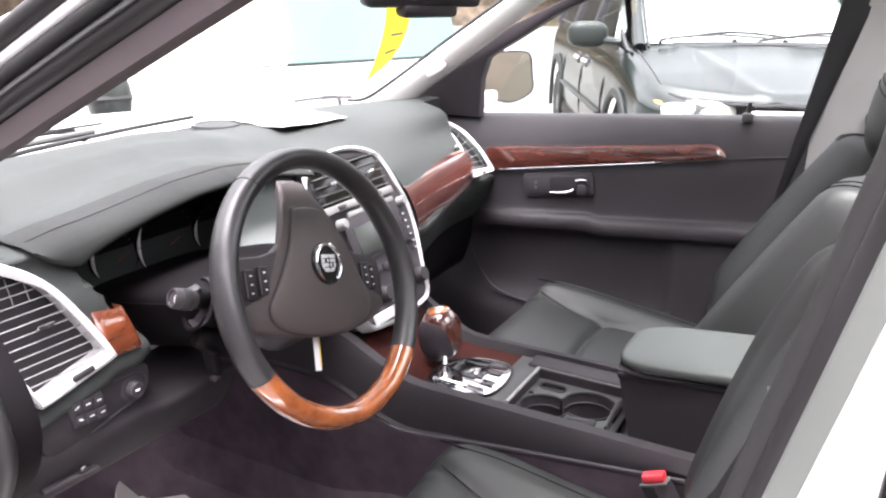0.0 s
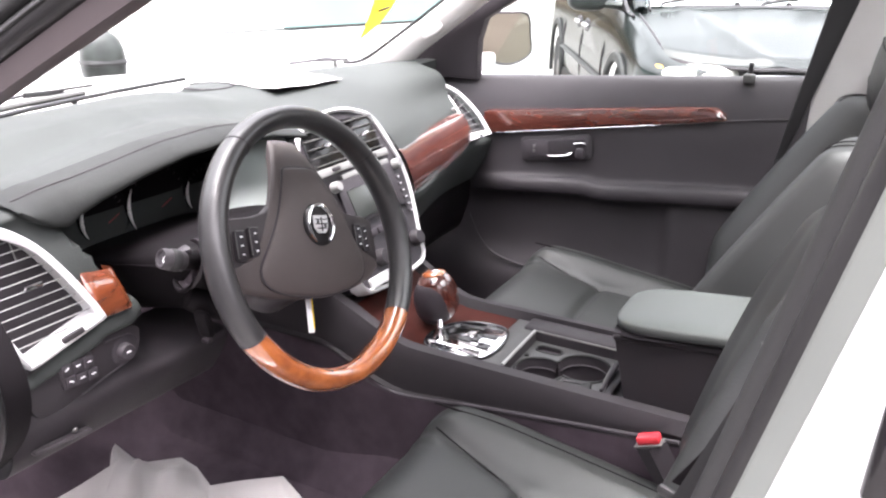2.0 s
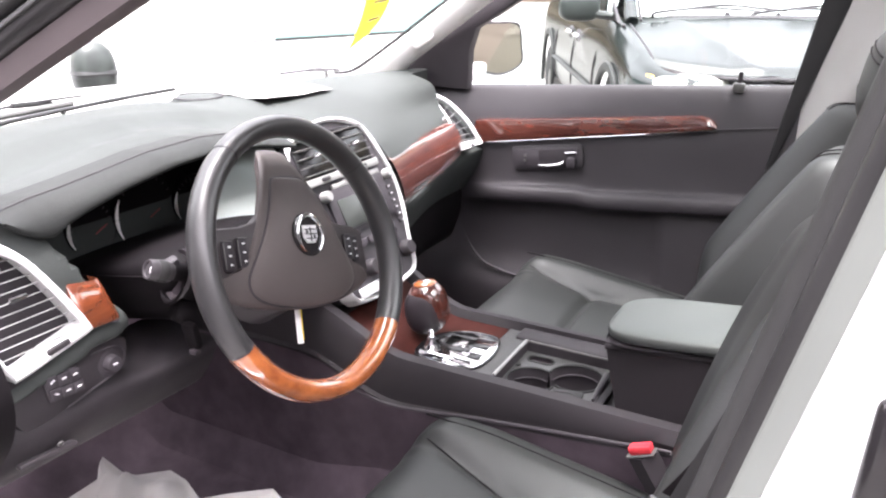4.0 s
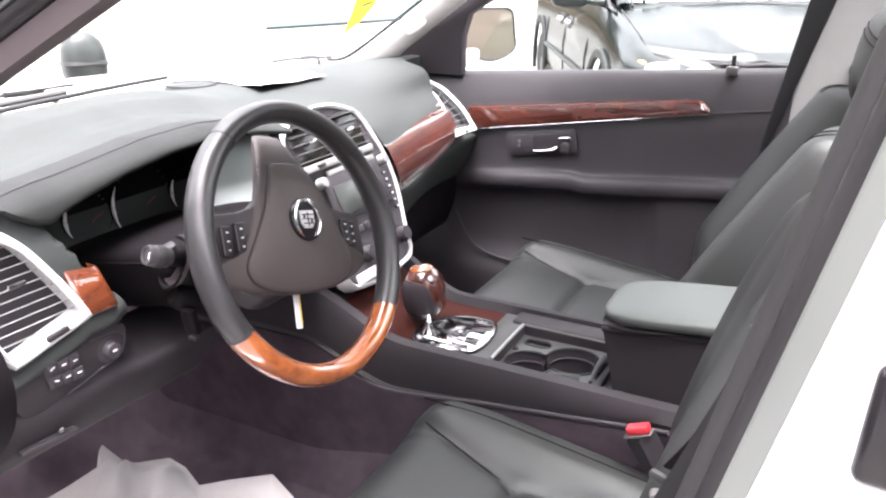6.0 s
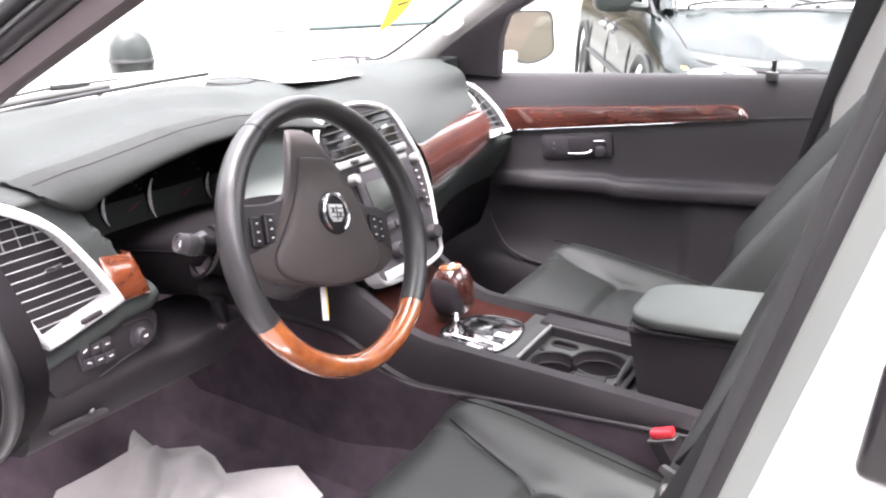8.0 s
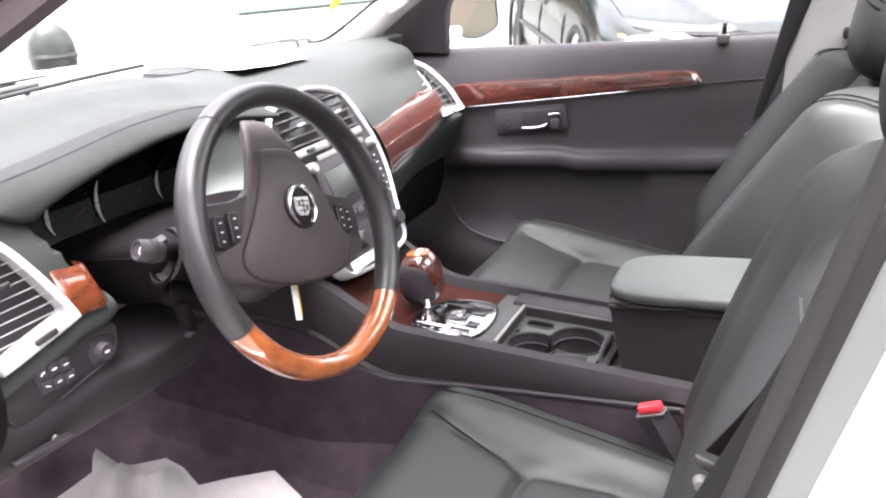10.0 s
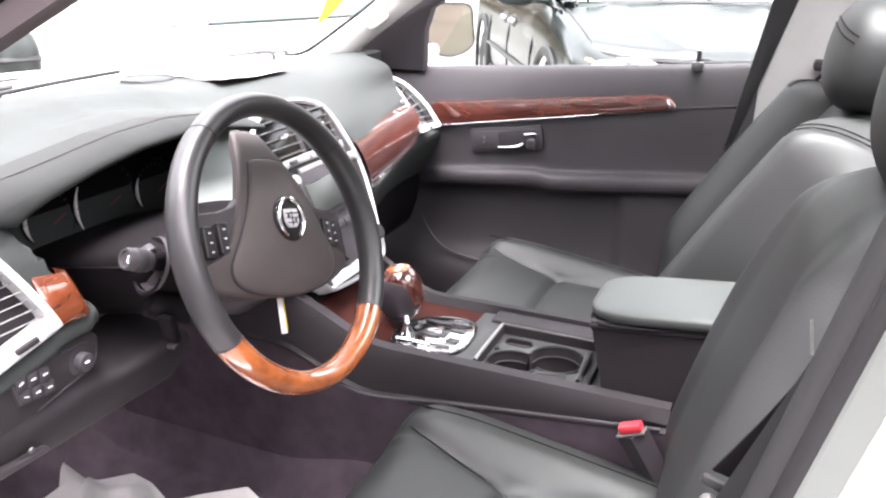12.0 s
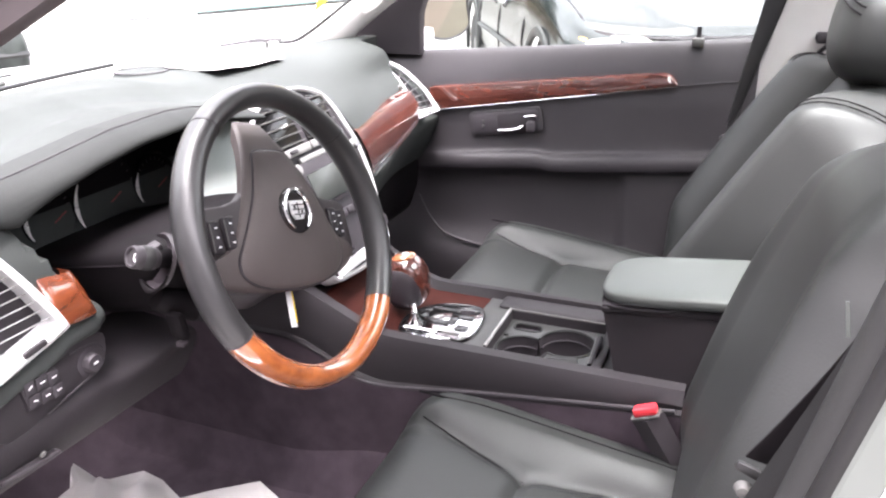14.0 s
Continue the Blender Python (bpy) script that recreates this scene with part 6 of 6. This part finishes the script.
# ---- the lot outside: dark minivan, white cars ----
def minivan(name, label, at, yaw, paint, glassm, clad):
    """Front at x=0, body runs back along +x, its width along y, ground at z=0."""
    car = thing(name, label, "car", at=Matrix.Translation(at) @ pose(0, 0, 0, 0, 0, yaw))
    AXLES, LONG = (0.88, 3.88), 4.80

    def crest_z(x):
        return float(np.interp(x, (0.0, 0.25, 0.60, 1.10, 1.35, 4.80), (0.78, 0.825, 0.915, 1.020, 1.045, 1.110)))

    def crest_y(x):
        return 0.865 - 0.20 * (1 - sstep(0.0, 0.45, x)) ** 2 - 0.05 * sstep(4.2, 4.8, x)

    def wide(x):
        return 0.965 - 0.24 * (1 - sstep(-0.05, 0.52, x)) ** 2 - 0.08 * sstep(4.3, 4.8, x) ** 2

    def nose_x(y):
        return 0.10 + 0.30 * (abs(y) / 0.80) ** 3

    # flanks with real wheel openings
    for s in (-1, 1):
        rows = []
        for x in np.linspace(0.06, LONG, 150):
            cy, cz, w = crest_y(x), crest_z(x), wide(x)
            prof = [(cy - 0.055, cz + 0.010), (cy - 0.015, cz + 0.002), (cy + 0.020, cz - 0.025), (lerp(cy, w, 0.72), lerp(cz, 0.72, 0.35)), (w - 0.006, 0.76), (w + 0.004, 0.66), (w, 0.52), (w - 0.012, 0.40), (w - 0.060, 0.24)]
            rows.append(smooth_path([(x, s * a, b) for a, b in prof], 40))
        bm = grid(rows)
        gone = [f for f in bm.faces for c in (f.calc_center_median(),) if any(math.hypot(c.x - ax, c.z - 0.38) < 0.385 for ax in AXLES) and c.z < 0.79]
        bmesh.ops.delete(bm, geom=gone, context="FACES")
        side = part("body_side", bm, paint, car, "dark wet flank")
        for ax in AXLES:
            ring = [(ax + 0.40 * math.cos(a), s * (wide(ax + 0.40 * math.cos(a)) + 0.006), 0.38 + 0.40 * math.sin(a)) for a in np.linspace(-0.3, math.pi + 0.3, 19)]
            part("wheel_arch", tube(ring, 0.034, 40, 10, flat=0.6, up=(0, 1, 0)), clad, side, "grey wheel arch flare")
            part("arch_liner", lathe([(0.39, -0.16), (0.39, 0.16), (0.02, 0.17)], pose(0, 0, 0, 90 * s, 0, 0), (ax, s * 0.76, 0.38), 28), TYRE, side, "black arch liner")
            wh = part("tyre", lathe([(0.20, -0.10), (0.30, -0.105), (0.325, -0.07), (0.330, 0.0), (0.325, 0.07), (0.30, 0.105), (0.20, 0.10)], pose(0, 0, 0, 90, 0, 0), (ax, s * 0.85, 0.33), 32), TYRE, car, "black tyre")
            part("rim", lathe([(0.0001, 0.10), (0.05, 0.105), (0.17, 0.085), (0.20, 0.10), (0.205, 0.0)], pose(0, 0, 0, -90 * s, 0, 0), (ax, s * 0.85, 0.33), 28), SLAT, wh, "grey wheel rim")
        for xg in (1.42, 2.40, 3.42):
            part("door_gap", tube([(xg - 0.02, s * (crest_y(xg) + 0.022), crest_z(xg) - 0.03), (xg, s * (wide(xg) - 0.002), 0.76), (xg, s * (wide(xg) + 0.001), 0.52), (xg + 0.01, s * (wide(xg) - 0.03), 0.34)], 0.006, 20, 6), BLACKTRIM, side, "dark door gap")
        part("rub_strip", tube([(1.42, s * 0.974, 0.575), (2.4, s * 0.974, 0.585), (3.42, s * 0.970, 0.590)], 0.030, 24, 8, flat=0.45, up=(0, 0, 1)), clad, side, "grey rubbing strip")
        part("sill_clad", tube([(1.30, s * 0.935, 0.34), (2.4, s * 0.940, 0.34), (3.46, s * 0.935, 0.34)], 0.065, 24, 10, flat=0.5, up=(0, 1, 0)), clad, side, "grey sill cladding")
        for xd in (2.22, 2.62):
            part("grip_cup", blob((xd, s * 0.945, 0.865), (0.115, 0.016, 0.050), 2.6, 24, 10), BLACKTRIM, side, "dark handle cup")
            part("door_grip", tube([(xd - 0.09, s * 0.958, 0.868), (xd - 0.03, s * 0.984, 0.876), (xd + 0.05, s * 0.984, 0.876), (xd + 0.09, s * 0.956, 0.866)], 0.014, 16, 8), CHROME, side, "bright door handle")
        # side glass between posts
        for x0, x1 in ((1.62, 2.38), (2.46, 3.40), (3.50, 4.55)):
            part("side_window", grid([[Vector((lerp(x0, x1, k / 8) + (0.42 * f * (1 - k / 8) if x0 < 2 else 0.0), s * (0.872 - 0.19 * f), crest_z(2.5) + 0.02 + 0.52 * f)) for k in range(9)] for f in np.linspace(0, 1, 5)]), SUVGLASS, car, "dark wet side glass")
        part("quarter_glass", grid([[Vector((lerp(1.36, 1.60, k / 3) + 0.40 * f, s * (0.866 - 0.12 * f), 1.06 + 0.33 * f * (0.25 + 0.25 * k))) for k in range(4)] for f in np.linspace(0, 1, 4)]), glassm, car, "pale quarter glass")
        for x0, x1 in ((2.42, 2.46), (3.45, 3.50), (4.58, 4.62)):
            part("window_post", tube([(x0, s * 0.872, 1.07), (x1, s * 0.68, 1.60)], 0.040, 8, 8), BLACKTRIM, car, "black window post")
        part("belt_rubber", tube([(x, s * (crest_y(x) + 0.012), crest_z(x) + 0.008) for x in (1.36, 1.8, 2.6, 3.4, 4.5)], 0.013, 20, 6), BLACKTRIM, car, "black window rubber")
        part("windscreen_post", tube([(1.13, s * 0.79, 1.035), (1.52, s * 0.745, 1.28), (2.05, s * 0.675, 1.62)], [0.045, 0.036, 0.036], 16, 10), paint, car, "wet windscreen post")
        part("windscreen_rubber", tube([(1.11, s * 0.735, 1.045), (1.50, s * 0.700, 1.295), (2.02, s * 0.630, 1.625)], 0.010, 16, 6), BLACKTRIM, car, "black windscreen rubber")
        # mirror on a dark sail
        part("mirror_sail", plate([(1.12, s * 0.880, 1.035), (1.34, s * 0.885, 1.045), (1.40, s * 0.870, 1.150)], (0, -s * 0.02, 0), 0.004), BLACKTRIM, car, "black mirror sail")
        mh = part("door_mirror", blob((1.30, s * 1.105, 1.115), (0.075, 0.135, 0.085), 3.0, 32, 16, pose(0, 0, 0, 0, 0, s * 8)), SUV_MIRROR, car, "dark grey door mirror")
        part("mirror_arm", tube([(1.27, s * 0.885, 1.070), (1.28, s * 0.95, 1.072), (1.30, s * 1.03, 1.085)], [0.045, 0.038, 0.045], 10, 10, flat=0.7), SUV_MIRROR, mh, "dark grey mirror arm")
        part("fender_aerial_cap", blob((1.05, s * 0.855, 1.018), (0.020, 0.014, 0.012), 2.2, 12, 8), BLACKTRIM, car, "small black cap")
        # lamps
        hl = part("headlamp", blob((0.235, s * 0.640, 0.752), (0.120, 0.225, 0.066), 3.2, 36, 14, pose(0, 0, 0, 0, 0, s * 24)), LAMP, car, "clear wet headlamp")
        part("indicator", blob((0.335, s * 0.845, 0.752), (0.120, 0.062, 0.066), 3.0, 24, 12, pose(0, 0, 0, 0, 0, s * 24)), AMBER, hl, "amber indicator corner")
    # bonnet with two soft ridges, its gap dark all round
    rows = []
    for i in range(41):
        f = i / 40
        row = []
        for k in range(61):
            v = k / 30 - 1
            y = v * lerp(0.80, 0.775, f)
            x = lerp(nose_x(y), 1.08, f)
            ym = crest_y(x) - 0.062
            y = v * min(ym, 0.80)
            drop = 0.028 * (1 - sstep(0.0, 0.14, f)) ** 2
            ridge = 0.010 * math.exp(-((abs(v) - lerp(0.38, 0.62, f)) / 0.07) ** 2)
            row.append(Vector((x, y, crest_z(x) + 0.010 + 0.040 * (1 - v * v) + ridge - drop)))
        rows.append(row)
    bon = part("bonnet", grid(rows), paint, car, "dark wet bonnet")
    for s in (-1, 1):
        edge = [r[30 + 30 * s] + Vector((0, s * 0.006, -0.002)) for r in rows[::5]]
        part("bonnet_gap", tube(edge, 0.008, 30, 6), BLACKTRIM, bon, "dark gap beside the bonnet")
    part("bonnet_lip", tube([q + Vector((-0.006, 0, -0.012)) for q in rows[0][::4]], 0.011, 60, 6), BLACKTRIM, bon, "dark gap under the bonnet edge")
    part("grille", box((0.105, 0, 0.715), (0.06, 0.80, 0.13), 0.02), SILVER, car, "bright front grille")
    part("grille_mesh", box((0.074, 0, 0.715), (0.01, 0.70, 0.09), 0.004), BLACKTRIM, car, "black grille mesh")
    part("bumper", grid([smooth_path([(nose_x(y) - 0.02 + 0.10, y, 0.66), (nose_x(y) - 0.07, y, 0.63), (nose_x(y) - 0.09, y, 0.52), (nose_x(y) - 0.06, y, 0.36), (nose_x(y) + 0.05, y, 0.26)], 14) for y in np.linspace(-0.86, 0.86, 41)]), paint, car, "dark front bumper")
    # cowl, wipers, glass, roof
    part("cowl_panel", grid([[Vector((1.06 + 0.20 * f + 0.04 * (k / 10 - 1) ** 2, (k / 10 - 1) * 0.775, 1.045 + 0.030 * f - 0.03 * (k / 10 - 1) ** 4)) for k in range(21)] for f in np.linspace(0, 1, 6)]), SUV_MIRROR, car, "grey cowl panel")
    part("cowl_grille", grid([[Vector((1.075 + 0.055 * f + 0.04 * (k / 10 - 1) ** 2, (k / 10 - 1) * (0.56 + 0.03 * f), 1.070 + 0.014 * f - 0.006 * (k / 10 - 1) ** 2)) for k in range(21)] for f in np.linspace(0, 1, 3)]), BLACKTRIM, car, "black cowl grille")
    for y in (0.165, -0.165):
        part("washer_jet", blob((1.175, y, 1.088), (0.018, 0.016, 0.012), 2.2, 12, 8), BLACKTRIM, car, "small washer jet")
    for a, b in ((0.66, -0.05), (0.02, -0.70)):
        w = part("wiper", tube([(1.13, a, 1.075), (1.16, a - 0.05, 1.098), (1.20, lerp(a, b, 0.5), 1.122), (1.20, b, 1.108)], [0.012, 0.010, 0.008, 0.006], 24, 8), BLACKTRIM, car, "black wiper arm")
        part("wiper_blade", tube([(1.205, lerp(a, b, 0.35), 1.118), (1.215, lerp(a, b, 0.7), 1.140), (1.205, lerp(a, b, 1.25), 1.108)], 0.010, 24, 6), BLACKTRIM, w, "black wiper blade")
    part("windscreen", grid([[Vector((1.17 + 0.88 * f + 0.10 * (k / 8 - 1) ** 2, (k / 8 - 1) * (0.755 - 0.10 * f), 1.065 + 0.57 * f)) for k in range(17)] for f in np.linspace(0, 1, 9)]), glassm, car, "windscreen painted pale for its sky reflection")
    part("roof", grid([[Vector((x, (k / 8 - 1) * 0.69, 1.64 + 0.07 * math.sin((x - 2.0) / 2.75 * 3.14) - 0.05 * (k / 8 - 1) ** 4)) for k in range(17)] for x in np.linspace(2.03, 4.78, 14)]), paint, car, "dark roof")
    part("tail", box((4.74, 0, 0.86), (0.10, 1.62, 1.10), 0.04, None, 3), paint, car, "dark tailgate")
    return car


minivan("parked_minivan", "dark wet minivan parked nose-on beside the car", (0.41, 3.45, 0.0), 118, SUV_PAINT, PALEGLASS, SUV_CLAD)


def white_estate(at, yaw):
    """A white car side-on ahead: front at x=0, body back along +x."""
    car = thing("parked_white_car", "white parked car side-on with teal-tinted glass", "car", at=Matrix.Translation(at) @ pose(0, 0, 0, 0, 0, yaw))
    rows = []
    for x in np.linspace(0.0, 4.4, 40):
        t = 0.80 + 0.17 * sstep(0.0, 1.0, x)
        rows.append([Vector((x, s * w, z)) for s, w, z in ((1, 0.80, 0.25), (1, 0.90, 0.45), (1, 0.91, 0.70), (1, 0.87, t), (0, 0, t + 0.05), (-1, 0.87, t), (-1, 0.91, 0.70), (-1, 0.90, 0.45), (-1, 0.80, 0.25))])
    part("body_side", grid(rows, closed_u=True, cap=True), WHITE_PAINT, car, "white body")
    part("roof", grid([[Vector((x, y, 1.50 - 0.05 * (y / 0.62) ** 2)) for y in np.linspace(-0.64, 0.64, 9)] for x in np.linspace(1.9, 4.0, 10)]), WHITE_PAINT, car)
    for s in (-1, 1):
        for x0, x1, g in ((1.15, 2.40, LAMP), (2.40, 3.70, TEAL)):
            part("side_window", grid([[Vector((lerp(x0, x1, k / 8) + (0.55 * f * (1 - k / 8) if x0 < 2 else 0), s * (0.86 - 0.20 * f), 0.985 + 0.46 * f)) for k in range(9)] for f in np.linspace(0, 1, 6)]), g, car, "pale tinted side glass")
            if x0 > 2:
                part("window_rubber", tube([(x0, s * 0.868, 0.982), (x1, s * 0.868, 0.982)], 0.007, 4, 6), SEAL_GREY, car, "grey window rubber")
        part("pillar", tube([(1.05, s * 0.84, 0.98), (1.90, s * 0.64, 1.48)], 0.03, 8, 8), WHITE_PAINT, car)
        m = part("door_mirror", blob((1.375, s * 0.98, 0.895), (0.098, 0.088, 0.140), 2.4, 32, 18), WETBLACK, car, "dark wet door mirror")
        # dark reflection on the mirror built as a band round it
        part("mirror_band", blob((1.375, s * 0.98, 0.893), (0.101, 0.091, 0.024), 3.0, 28, 8), RUBBER, m, "dark band standing for a reflection")
        for xw in (0.85, 3.5):
            part("tyre", lathe([(0.19, -0.10), (0.31, -0.10), (0.32, 0.0), (0.31, 0.10), (0.19, 0.10)], pose(0, 0, 0, 90, 0, 0), (xw, s * 0.84, 0.32), 28), TYRE, car, "black tyre")
    return car


white_estate((-3.94, 0.39, 0.0), 70)
# tree ring added round the lot to hold back low sky light
rows = []
for k in range(13):
    row = []
    for i in range(240):
        a = math.tau * i / 240
        r = 32 + 2.4 * noise.noise(Vector((math.cos(a) * 5, math.sin(a) * 5, k * 0.4)))
        z = 9.5 * k / 12
        if k == 12:
            z += 1.8 * noise.noise(Vector((math.cos(a) * 14, math.sin(a) * 14, 4)))
        row.append(Vector((r * math.cos(a), 2 + r * math.sin(a), z)))
    rows.append(row)
tagged(part("sky_block_trees", grid(rows, closed_u=True), HEDGE, None), "ring of bare brown trees added to block low sky light", "trees", "", "stuff")
far = copy_thing(bpy.data.objects["parked_white_car"], Matrix.Translation((13.0, 5.2, 0)) @ pose(0, 0, 0, 0, 0, 150))
